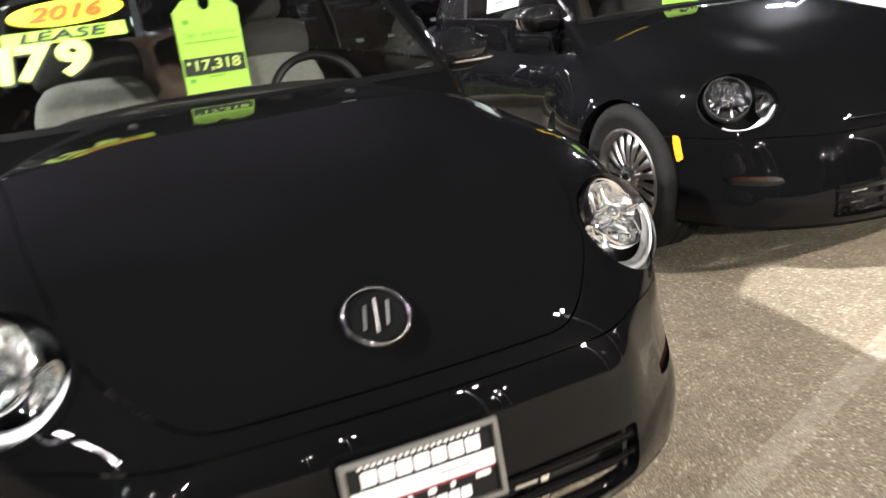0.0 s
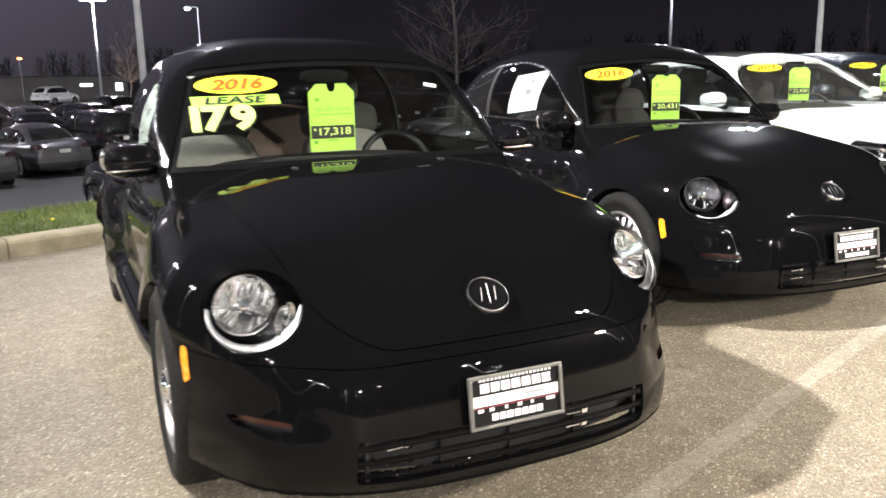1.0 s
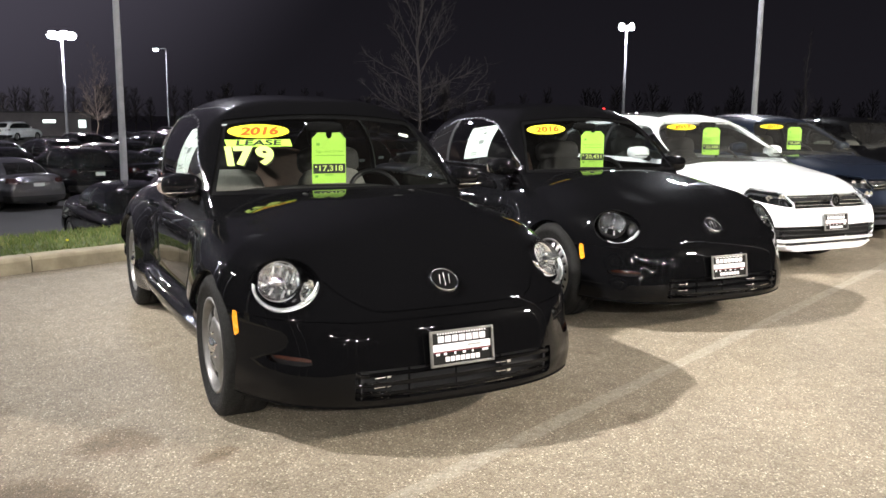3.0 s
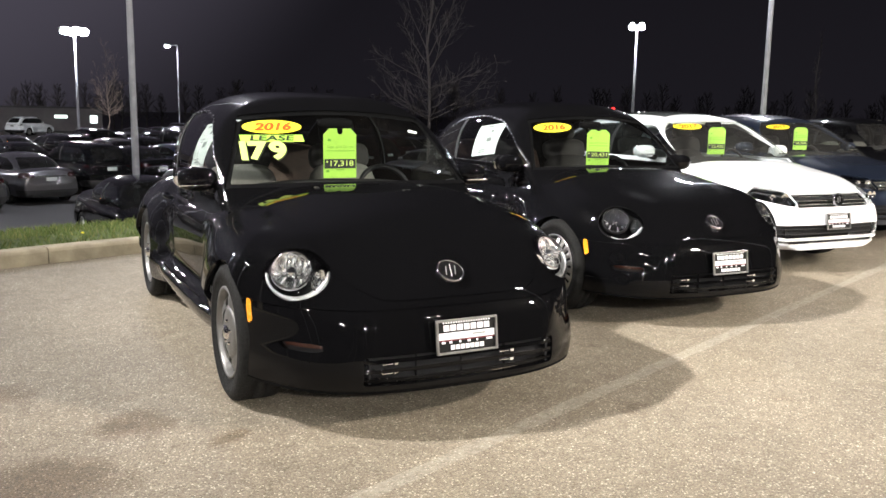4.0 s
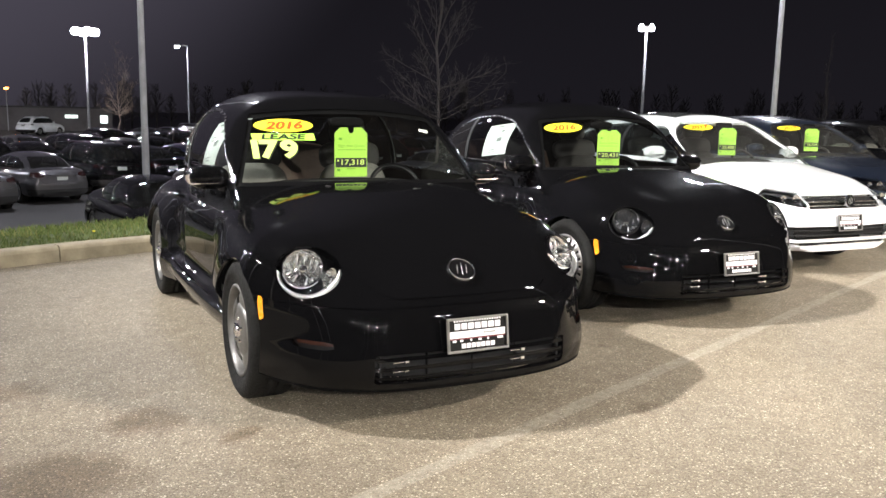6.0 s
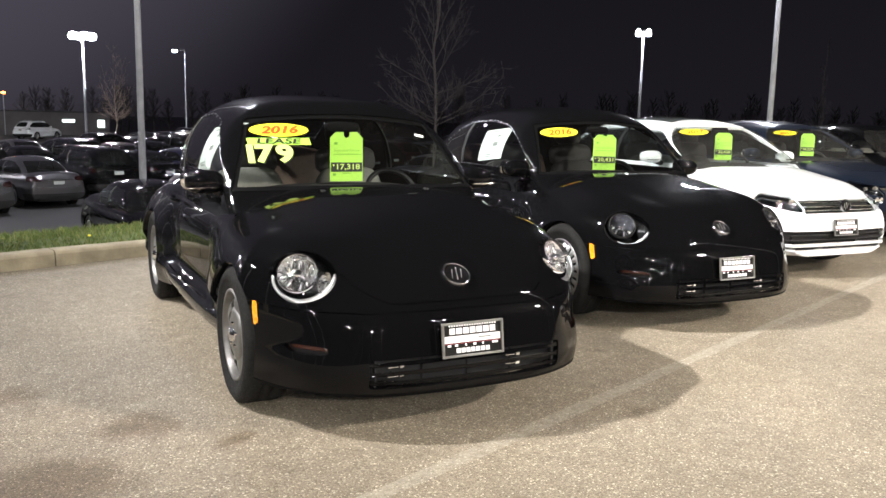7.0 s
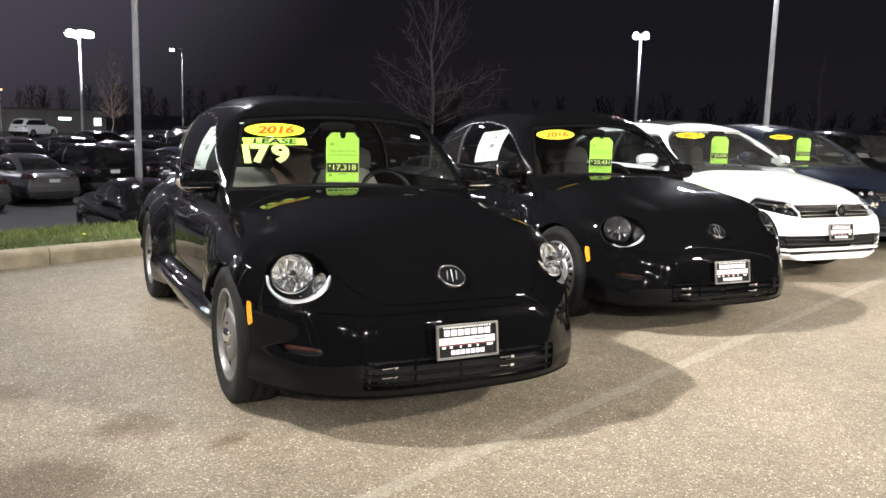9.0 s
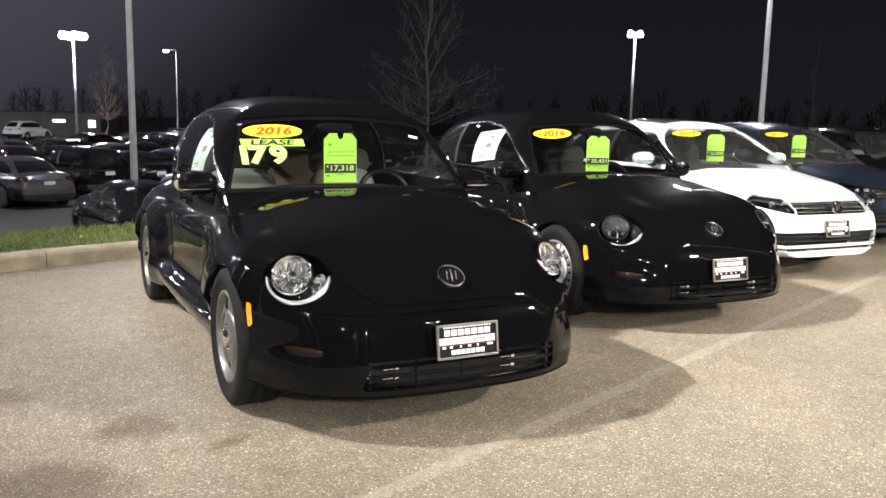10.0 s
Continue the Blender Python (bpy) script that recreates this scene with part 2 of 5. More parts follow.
def lettering(text, height, shear=0.0, bold=0.0, depth=0.0):
    """Flat lettering with the built-in font, about its middle, as (points, faces); width follows the height."""
    cu = bpy.data.curves.new("lettering", "FONT")
    cu.body, cu.size, cu.shear, cu.offset, cu.align_x, cu.align_y = text, height / 0.72, shear, bold, "CENTER", "CENTER"
    cu.resolution_u = 4
    ob = bpy.data.objects.new("lettering", cu)
    scene.collection.objects.link(ob)
    me = ob.to_mesh()
    pts = [tuple(q.co) for q in me.vertices]
    faces = [tuple(q.vertices) for q in me.polygons]
    ob.to_mesh_clear()
    bpy.data.objects.remove(ob)
    bpy.data.curves.remove(cu)
    if pts:
        xs, ys = [q[0] for q in pts], [q[1] for q in pts]
        cx, cy = (min(xs) + max(xs)) / 2, (min(ys) + max(ys)) / 2
        k = height / max(max(ys) - min(ys), 1e-6)
        pts = [((q[0] - cx) * k, (q[1] - cy) * k) for q in pts]
    return pts, faces

# ---- materials ----
def nodes_of(name):
    m = bpy.data.materials.new(name)
    m.use_nodes = True
    nt = m.node_tree
    return m, nt, nt.nodes["Principled BSDF"]


def noise_node(nt, scale, detail=4.0, rough=0.6):
    co = nt.nodes.new("ShaderNodeTexCoord")
    n = nt.nodes.new("ShaderNodeTexNoise")
    n.inputs["Scale"].default_value, n.inputs["Detail"].default_value, n.inputs["Roughness"].default_value = scale, detail, rough
    nt.links.new(co.outputs["Object"], n.inputs["Vector"])
    return n.outputs["Fac"]


def ramp(nt, fac, stops):
    r = nt.nodes.new("ShaderNodeValToRGB")
    while len(r.color_ramp.elements) < len(stops):
        r.color_ramp.elements.new(0.5)
    for e, (pos, col) in zip(r.color_ramp.elements, stops):
        e.position = pos
        e.color = (*col, 1) if isinstance(col, (list, tuple)) else (col, col, col, 1)
    nt.links.new(fac, r.inputs["Fac"])
    return r.outputs["Color"]


def multiply(nt, a, b, fac=1.0):
    x = nt.nodes.new("ShaderNodeMix")
    x.data_type, x.blend_type = "RGBA", "MULTIPLY"
    x.inputs[0].default_value = fac
    nt.links.new(a, x.inputs[6])
    nt.links.new(b, x.inputs[7])
    return x.outputs[2]


def blend(nt, fac, a, b):
    x = nt.nodes.new("ShaderNodeMix")
    x.data_type = "RGBA"
    nt.links.new(fac, x.inputs[0])
    for s, i in ((a, 6), (b, 7)):
        if isinstance(s, (list, tuple)):
            x.inputs[i].default_value = (*s, 1)
        else:
            nt.links.new(s, x.inputs[i])
    return x.outputs[2]


def bump(nt, bsdf, height, strength=0.3, distance=0.01):
    b = nt.nodes.new("ShaderNodeBump")
    b.inputs["Strength"].default_value, b.inputs["Distance"].default_value = strength, distance
    nt.links.new(height, b.inputs["Height"])
    nt.links.new(b.outputs["Normal"], bsdf.inputs["Normal"])


def plain(name, col, rough=0.5, metal=0.0, vary=0.15, scale=12.0, coat=0.0, relief=0.0, spec=0.5):
    """A surface with a little unevenness in colour and gloss."""
    m, nt, b = nodes_of(name)
    n = noise_node(nt, scale)
    c = ramp(nt, n, [(0.3, [v * (1 - vary) for v in col]), (0.7, [min(1, v * (1 + vary)) for v in col])])
    nt.links.new(c, b.inputs["Base Color"])
    r = ramp(nt, noise_node(nt, scale * 3.1), [(0.3, max(0.0, rough * 0.8)), (0.7, min(1.0, rough * 1.25))])
    nt.links.new(r, b.inputs["Roughness"])
    b.inputs["Metallic"].default_value, b.inputs["Coat Weight"].default_value, b.inputs["Specular IOR Level"].default_value = metal, coat, spec
    b.inputs["Coat Roughness"].default_value = 0.02
    if relief:
        bump(nt, b, noise_node(nt, scale * 6), relief)
    return m


def glowing(name, col, strength):
    m, nt, b = nodes_of(name)
    b.inputs["Base Color"].default_value = (*col, 1)
    b.inputs["Emission Color"].default_value = (*col, 1)
    b.inputs["Emission Strength"].default_value = strength
    return m


def glass(name, tint=(0.75, 0.8, 0.78), gloss=1.0, ior=1.5, rough=0.0, dust_haze=0.0):
    """Thin clear glass: a sheet that lets light through and mirrors by Fresnel's law."""
    m, nt, b = nodes_of(name)
    out = nt.nodes["Material Output"]
    tr, gl, mx = (nt.nodes.new(k) for k in ("ShaderNodeBsdfTransparent", "ShaderNodeBsdfGlossy", "ShaderNodeMixShader"))
    tr.inputs["Color"].default_value = (*tint, 1)
    gl.inputs["Color"].default_value, gl.inputs["Roughness"].default_value = (gloss, gloss, gloss, 1), rough
    # the same gloss from inside and outside, rising towards the grazing view
    lw, power, span = nt.nodes.new("ShaderNodeLayerWeight"), nt.nodes.new("ShaderNodeMath"), nt.nodes.new("ShaderNodeMapRange")
    lw.inputs["Blend"].default_value = 0.5
    power.operation = "POWER"
    power.inputs[1].default_value = 5.0
    nt.links.new(lw.outputs["Facing"], power.inputs[0])
    span.inputs["To Min"].default_value, span.inputs["To Max"].default_value = ((ior - 1) / (ior + 1)) ** 2, 1.0
    nt.links.new(power.outputs["Value"], span.inputs["Value"])
    nt.links.new(span.outputs["Result"], mx.inputs["Fac"])
    nt.links.new(tr.outputs["BSDF"], mx.inputs[1])
    nt.links.new(gl.outputs["BSDF"], mx.inputs[2])
    if dust_haze:
        # a thin film of road dust in broad streaks, also standing for milky haze
        df, m2 = nt.nodes.new("ShaderNodeBsdfDiffuse"), nt.nodes.new("ShaderNodeMixShader")
        df.inputs["Color"].default_value = (0.62, 0.60, 0.56, 1)
        nt.links.new(ramp(nt, noise_node(nt, 5.0, 5.0), [(0.3, dust_haze * 0.6), (0.75, dust_haze * 1.5)]), m2.inputs["Fac"])
        nt.links.new(mx.outputs["Shader"], m2.inputs[1])
        nt.links.new(df.outputs["BSDF"], m2.inputs[2])
        mx = m2
    nt.links.new(mx.outputs["Shader"], out.inputs["Surface"])
    return m


def car_paint(name, col, flake=0.0, rough=0.25):
    m, nt, b = nodes_of(name)
    c = ramp(nt, noise_node(nt, 2.5), [(0.3, [v * 0.92 for v in col]), (0.7, [v * 1.06 for v in col])])
    nt.links.new(c, b.inputs["Base Color"])
    b.inputs["Specular IOR Level"].default_value = 0.16
    dust_haze = ramp(nt, noise_node(nt, 7.0, 6.0), [(0.35, 0.012), (0.75, 0.045)])
    b.inputs["Metallic"].default_value = flake
    if rough < 0.1:
        # a clear coat over a slightly dusty, hazier base
        b.inputs["Specular IOR Level"].default_value = 0.002
        b.inputs["Roughness"].default_value = 0.30
        b.inputs["Coat Weight"].default_value, b.inputs["Coat IOR"].default_value = 1.0, 1.27
        nt.links.new(ramp(nt, noise_node(nt, 7.0, 6.0), [(0.35, 0.006), (0.75, 0.020)]), b.inputs["Coat Roughness"])
    else:
        b.inputs["Roughness"].default_value = rough
        b.inputs["Coat Weight"].default_value = 1.0
        nt.links.new(dust_haze, b.inputs["Coat Roughness"])
    return m


def cells(nt, scale, warp=None):
    """A random value for each small stone."""
    co = nt.nodes.new("ShaderNodeTexCoord")
    vo = nt.nodes.new("ShaderNodeTexVoronoi")
    vo.inputs["Scale"].default_value = scale
    nt.links.new(co.outputs["Object"], vo.inputs["Vector"])
    sep = nt.nodes.new("ShaderNodeSeparateColor")
    nt.links.new(vo.outputs["Color"], sep.inputs["Color"])
    return sep.outputs[0], vo.outputs["Distance"]


def paved(name, paint=False):
    """Pale worn asphalt: stones in their binder, broad patches, oil stains, a few fine cracks; with paint, a worn line on it."""
    m, nt, b = nodes_of(name)
    stone, dist = cells(nt, 150.0)
    small, _ = cells(nt, 300.0)
    # the few palest stones also stand for sparkles of lamplight
    grain = ramp(nt, stone, [(0.0, (0.175, 0.146, 0.104)), (0.25, (0.275, 0.232, 0.172)), (0.75, (0.330, 0.281, 0.210)), (0.93, (0.40, 0.342, 0.258)), (0.982, (0.74, 0.66, 0.53))])
    fine = ramp(nt, small, [(0.0, 0.80), (0.5, 0.98), (0.90, 1.08), (0.97, 1.4)])
    binder = ramp(nt, dist, [(0.35, 1.0), (0.75, 0.80)])
    broad = ramp(nt, noise_node(nt, 0.9, 5.0), [(0.3, 0.80), (0.68, 1.10)])
    mid = ramp(nt, noise_node(nt, 9.0, 6.0, 0.7), [(0.3, 0.82), (0.7, 1.14)])
    col = multiply(nt, multiply(nt, multiply(nt, multiply(nt, grain, broad), mid), fine), binder)
    stain = ramp(nt, noise_node(nt, 1.7, 3.0, 0.5), [(0.66, 1.0), (0.76, (0.55, 0.5, 0.46))])
    col = multiply(nt, col, stain, 0.8)
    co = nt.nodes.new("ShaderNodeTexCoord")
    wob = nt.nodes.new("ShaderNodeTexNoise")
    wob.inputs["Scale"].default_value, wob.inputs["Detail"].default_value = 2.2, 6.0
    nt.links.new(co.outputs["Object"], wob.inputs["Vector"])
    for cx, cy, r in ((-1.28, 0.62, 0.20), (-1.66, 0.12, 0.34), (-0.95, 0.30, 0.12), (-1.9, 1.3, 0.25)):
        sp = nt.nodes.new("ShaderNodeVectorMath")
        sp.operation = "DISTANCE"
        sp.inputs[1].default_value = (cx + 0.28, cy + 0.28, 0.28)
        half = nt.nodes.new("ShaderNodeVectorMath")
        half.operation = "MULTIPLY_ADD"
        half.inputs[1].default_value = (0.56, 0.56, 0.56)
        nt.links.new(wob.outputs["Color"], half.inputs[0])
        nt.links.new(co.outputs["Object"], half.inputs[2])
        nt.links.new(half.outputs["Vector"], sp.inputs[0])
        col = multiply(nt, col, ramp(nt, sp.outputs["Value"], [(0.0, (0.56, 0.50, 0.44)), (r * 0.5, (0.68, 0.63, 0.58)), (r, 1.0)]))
    # one broad brownish patch, also darkened to offset strong light on the left ground
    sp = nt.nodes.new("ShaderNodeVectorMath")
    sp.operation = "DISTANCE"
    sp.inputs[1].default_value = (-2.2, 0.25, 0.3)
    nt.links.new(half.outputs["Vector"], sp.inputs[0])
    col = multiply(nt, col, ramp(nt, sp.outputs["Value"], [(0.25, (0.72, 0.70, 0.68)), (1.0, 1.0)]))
    if paint:
        worn = ramp(nt, noise_node(nt, 22.0, 6.0, 0.75), [(0.37, 0.05), (0.62, 0.47)])
        col = blend(nt, worn, col, (0.52, 0.48, 0.41))
    nt.links.new(col, b.inputs["Base Color"])
    rr = ramp(nt, small, [(0.3, 0.60), (0.9, 0.85), (0.97, 0.35)])
    nt.links.new(rr, b.inputs["Roughness"])
    bump(nt, b, ramp(nt, dist, [(0.0, 1.0), (0.7, 0.0)]), 0.55, 0.006)
    return m


def dark_asphalt(name):
    m, nt, b = nodes_of(name)
    grain = ramp(nt, noise_node(nt, 40.0, 3.0), [(0.3, (0.014, 0.013, 0.015)), (0.7, (0.036, 0.034, 0.037))])
    broad = ramp(nt, noise_node(nt, 0.25, 5.0), [(0.3, 0.7), (0.7, 1.2)])
    nt.links.new(multiply(nt, grain, broad), b.inputs["Base Color"])
    b.inputs["Roughness"].default_value = 0.75
    bump(nt, b, noise_node(nt, 40.0), 0.3, 0.01)
    return m


def reflector(name):
    """Chromed bowl pressed into narrow flutes."""
    m, nt, b = nodes_of(name)
    b.inputs["Base Color"].default_value = (0.9, 0.9, 0.9, 1)
    b.inputs["Metallic"].default_value, b.inputs["Roughness"].default_value = 1.0, 0.16
    bump(nt, b, noise_node(nt, 90.0, 1.0), 0.4, 0.006)
    return m


def leaf_blades(name):
    m, nt, b = nodes_of(name)
    g = nt.nodes.new("ShaderNodeNewGeometry")
    c = ramp(nt, g.outputs["Random Per Island"], [(0.0, (0.050, 0.082, 0.014)), (0.6, (0.100, 0.150, 0.028)), (1.0, (0.20, 0.20, 0.065))])
    nt.links.new(c, b.inputs["Base Color"])
    b.inputs["Roughness"].default_value = 0.6
    return m


BLACK = car_paint("black_paint", (0.0031, 0.0031, 0.0035), 0.0, 0.02)
WHITE = car_paint("white_paint", (0.82, 0.84, 0.87), 0.0, 0.35)
BLUE = car_paint("blue_paint", (0.017, 0.024, 0.043), 0.5, 0.35)
SILVER = car_paint("silver_paint", (0.065, 0.063, 0.069), 0.7, 0.3)
GREY = car_paint("grey_paint", (0.05, 0.05, 0.056), 0.6, 0.3)
MAROON = car_paint("maroon_paint", (0.016, 0.004, 0.005), 0.3, 0.3)
NAVY = car_paint("navy_paint", (0.008, 0.012, 0.03), 0.3, 0.3)
TRIM = plain("black_plastic", (0.014, 0.014, 0.015), 0.6, relief=0.1, scale=60, spec=0.2)
RUBBER = plain("tyre_rubber", (0.010, 0.0098, 0.0095), 0.8, spec=0.2, vary=0.3, relief=0.2, scale=30)
CHROME = plain("chrome", (0.85, 0.85, 0.86), 0.08, 1.0, vary=0.03)
STEEL = plain("wheel_steel", (0.20, 0.197, 0.19), 0.40, 0.8, vary=0.12, scale=20)
ALLOY = plain("wheel_metal", (0.45, 0.44, 0.43), 0.32, 1.0, vary=0.12, scale=20)
BOWL = reflector("headlamp_reflector")
BEZEL = plain("bright_bezel", (0.83, 0.83, 0.84), 0.33, 1.0, vary=0.03)
GUIDE = plain("milky_light_guide", (0.72, 0.73, 0.75), 0.3, vary=0.04, coat=0.4)
LENS = glass("headlamp_glass", (0.96, 0.97, 0.97), 1.0, 1.35)
SCREEN = glass("window_glass", (0.76, 0.80, 0.78), 1.0, 1.42, dust_haze=0.002)
# stronger film, standing for grey reflections in these windscreens as well as dust
HAZY_SCREEN = glass("hazy_dusty_window_glass", (0.74, 0.78, 0.76), 1.0, 1.45, dust_haze=0.02)
SIDE_GLASS = glass("side_window_glass", (0.74, 0.78, 0.76), 1.0, 1.42, dust_haze=0.001)
TINTED = glass("tinted_glass", (0.30, 0.32, 0.32), 1.0, 1.5, dust_haze=0.008)
BADGE_METAL = plain("badge_chrome", (0.42, 0.42, 0.44), 0.16, 1.0, vary=0.05)
WINDOW_METAL = plain("window_trim_metal", (0.17, 0.17, 0.18), 0.24, 1.0, vary=0.05)
DARK_CHROME = plain("smoked_chrome", (0.16, 0.16, 0.17), 0.22, 1.0, vary=0.1, scale=30)
AMBER = plain("amber_plastic", (0.85, 0.30, 0.02), 0.25, coat=0.6, vary=0.1)
AMBER_DARK = plain("smoked_amber", (0.055, 0.020, 0.013), 0.2, coat=0.6)
RED = plain("red_lamp_plastic", (0.010, 0.0015, 0.0015), 0.2, coat=0.3)
LIME = plain("lime_paper", (0.41, 0.75, 0.085), 0.5, vary=0.04, scale=30)
LIME_PALE = plain("pale_lime_vinyl", (0.60, 0.80, 0.19), 0.45, vary=0.04, scale=30)
YELLOW = plain("yellow_vinyl", (0.88, 0.74, 0.04), 0.45, vary=0.04, scale=30)
ORANGE_INK = plain("orange_ink", (0.55, 0.085, 0.006), 0.5, vary=0.08)
DARK_INK = plain("dark_ink", (0.015, 0.02, 0.012), 0.5, vary=0.1)
GREEN_INK = plain("green_ink", (0.16, 0.42, 0.03), 0.5, vary=0.1)
PAPER = plain("white_paper", (0.74, 0.80, 0.76), 0.6, vary=0.04, scale=30)
GREY_INK = plain("grey_ink", (0.25, 0.27, 0.26), 0.6, vary=0.1)
PLATE_BLACK = plain("plate_black", (0.006, 0.006, 0.006), 0.5, spec=0.15)
PLATE_WHITE = plain("plate_white", (0.82, 0.82, 0.84), 0.35, vary=0.03)
PLATE_RED = plain("plate_dark_red", (0.16, 0.01, 0.02), 0.4, vary=0.1)
CABIN = plain("cabin_plastic", (0.022, 0.021, 0.021), 0.85, spec=0.15, relief=0.15, scale=40)
WHEEL_GREY = plain("steering_wheel_grey", (0.011, 0.011, 0.012), 0.5, spec=0.3)
CLOTH = plain("pale_seat_cloth", (0.155, 0.15, 0.137), 0.8, relief=0.2, scale=60)
CLOTH_DARK = plain("dark_seat_cloth", (0.022, 0.020, 0.020), 0.85, relief=0.2, scale=60)
BROWN = plain("brown_trim", (0.055, 0.028, 0.018), 0.6)
CONCRETE = plain("kerb_concrete", (0.37, 0.32, 0.225), 0.85, vary=0.25, scale=5, relief=0.35)
SOIL = plain("lawn_soil", (0.085, 0.115, 0.026), 0.9, vary=0.4, scale=6, relief=0.6)
BLADES = leaf_blades("grass_blades")
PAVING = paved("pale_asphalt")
ASPHALT = dark_asphalt("dark_asphalt")
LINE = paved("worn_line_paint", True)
POLE = plain("pole_paint", (0.40, 0.41, 0.45), 0.5, vary=0.15, scale=4)
# bark colour lightened to stand for lamplight on the far tree
BARK_LIT = plain("lit_bark", (0.36, 0.29, 0.25), 0.9, vary=0.25, scale=20, relief=0.4)
BLACKOUT = plain("black_glass_border", (0.0032, 0.0032, 0.0036), 0.6, spec=0.05)
BARK_DARK = plain("dark_bark", (0.045, 0.04, 0.04), 0.9, vary=0.25, scale=20)
BARK = plain("tree_bark", (0.036, 0.030, 0.029), 0.9, vary=0.3, scale=25, relief=0.5)
WALL = plain("far_wall", (0.15, 0.14, 0.145), 0.85, vary=0.15, scale=0.6)
ROOFING = plain("far_roof", (0.05, 0.05, 0.055), 0.8, vary=0.2, scale=0.8)
LAMP_GLOW = glowing("lamp_lens", (0.95, 0.96, 1.0), 160.0)
LAMP_FULL = glowing("bare_lamp_lens", (1.0, 0.97, 0.93), 1200.0)
WINDOW_GLOW = glowing("lit_window", (0.85, 1.0, 0.95), 1.6)
SODIUM = glowing("sodium_lamp", (1.0, 0.22, 0.04), 12.0)
RED_GLOW = glowing("red_beacon", (1.0, 0.03, 0.03), 4.0)

# ---- cars ----
def wheel(parent, x, y, z, radius, side, slots, style, name="wheel"):
    """A tyre, a rim and a cover; side is -1 or 1 for the way that it faces."""
    hub = new(name)
    hub.parent = parent
    hub.matrix_basis = pose(x, y, z) @ Matrix.Diagonal((side, 1, 1, 1))
    rr = radius * 0.665
    seg = 24 if style == "plain" else 64
    part("tyre", lathe([(rr, -0.09), (rr + 0.02, -0.105), (radius - 0.03, -0.11), (radius - 0.006, -0.095), (radius, -0.07), (radius, -0.03), (radius - 0.008, -0.028), (radius - 0.008, -0.022), (radius, -0.02),
                        (radius, 0.02), (radius - 0.008, 0.022), (radius - 0.008, 0.028), (radius, 0.03), (radius, 0.07), (radius - 0.006, 0.095), (radius - 0.03, 0.11), (radius - 0.06, 0.113), (radius - 0.062, 0.110), (rr + 0.02, 0.105), (rr, 0.09)], seg=seg), RUBBER, hub, smooth=True)
    part("rim", lathe([(rr, -0.10), (rr + 0.003, 0.088), (rr + 0.004, 0.098), (rr - 0.008, 0.101), (rr - 0.014, 0.094), (rr - 0.02, 0.07), (rr - 0.026, 0.055)], seg=seg), STEEL if style == "disc" else ALLOY, hub, smooth=True)
    if style == "plain":
        part("wheel_cover", lathe([(0.0, 0.09), (0.05, 0.09), (0.06, 0.075), (rr * 0.7, 0.07), (rr - 0.02, 0.06)], seg=20), ALLOY, hub, smooth=True)
        return hub
    part("brake_drum", lathe([(0.0, 0.02), (rr - 0.03, 0.02), (rr - 0.02, -0.05)], seg=32), TRIM, hub, smooth=True)
    bm = bmesh.new()
    ro, ri = rr - 0.022, (rr * 0.60 if style == "disc" else rr * 0.42)
    rin = ri if style == "disc" else rr * 0.28
    width = 0.5 if style == "disc" else 0.62
    n = slots
    for k in range(n):
        a0 = 2 * math.pi * k / n
        step = 2 * math.pi / n
        solid = step * (1 - width * 0.55)
        for a, b, lo, hi in ((a0, a0 + solid, rin, ro),):
            rows = []
            for j in range(9):
                t = a + (b - a) * j / 8
                e = 0.008 * math.sin(math.pi * j / 8)
                rows.append([(0.068 + e + bow, r * math.cos(t), r * math.sin(t)) for r, bow in ((lo, 0.012), ((lo + hi) / 2, 0.010), (hi - 0.01, 0.0), (hi, -0.02))])
            grid_mesh(bm, rows)
    part("spoke_ring", bm, STEEL if style == "disc" else ALLOY, hub, smooth=True)
    part("wheel_cover", lathe([(0.0, 0.098), (0.03, 0.096), (rin * 0.55, 0.092), (rin * 0.8, 0.090), (rin + 0.002, 0.080), (rin + 0.002, 0.05)], seg=48), STEEL if style == "disc" else ALLOY, hub, smooth=True)
    part("hub_cap", lathe([(0.0, 0.118), (0.018, 0.116), (0.028, 0.110), (0.034, 0.1), (0.036, 0.085)], seg=32), CHROME, hub, "polished chrome hub cap", smooth=True)
    for k in range(5):
        a = 2 * math.pi * k / 5 + 0.3
        part("wheel_bolt", lathe([(0.0, 0.104), (0.008, 0.103), (0.009, 0.085)], pose(0, 0.056 * math.cos(a), 0.056 * math.sin(a)), seg=8), CHROME, hub, smooth=True)
    return hub


def wheel_well(r, m):
    """The dark arch over a wheel, open below."""
    bm = bmesh.new()
    rows = []
    for k in range(25):
        a = radians(-12 + 204 * k / 24)
        rows.append([m @ Vector((h, q * math.cos(a), q * math.sin(a))) for q, h in ((0.05, -0.12), (r, -0.12), (r, 0.03))])
    grid_mesh(bm, rows)
    return bm


def flat_on(name, pts, faces, place, material, parent, label=""):
    """Flat artwork set into the world by place(u, v)."""
    bm = bmesh.new()
    vs = [bm.verts.new(place(*q)) for q in pts]
    for f in faces:
        try:
            bm.faces.new([vs[i] for i in f])
        except ValueError:
            pass
    return part(name, bm, material, parent, label)


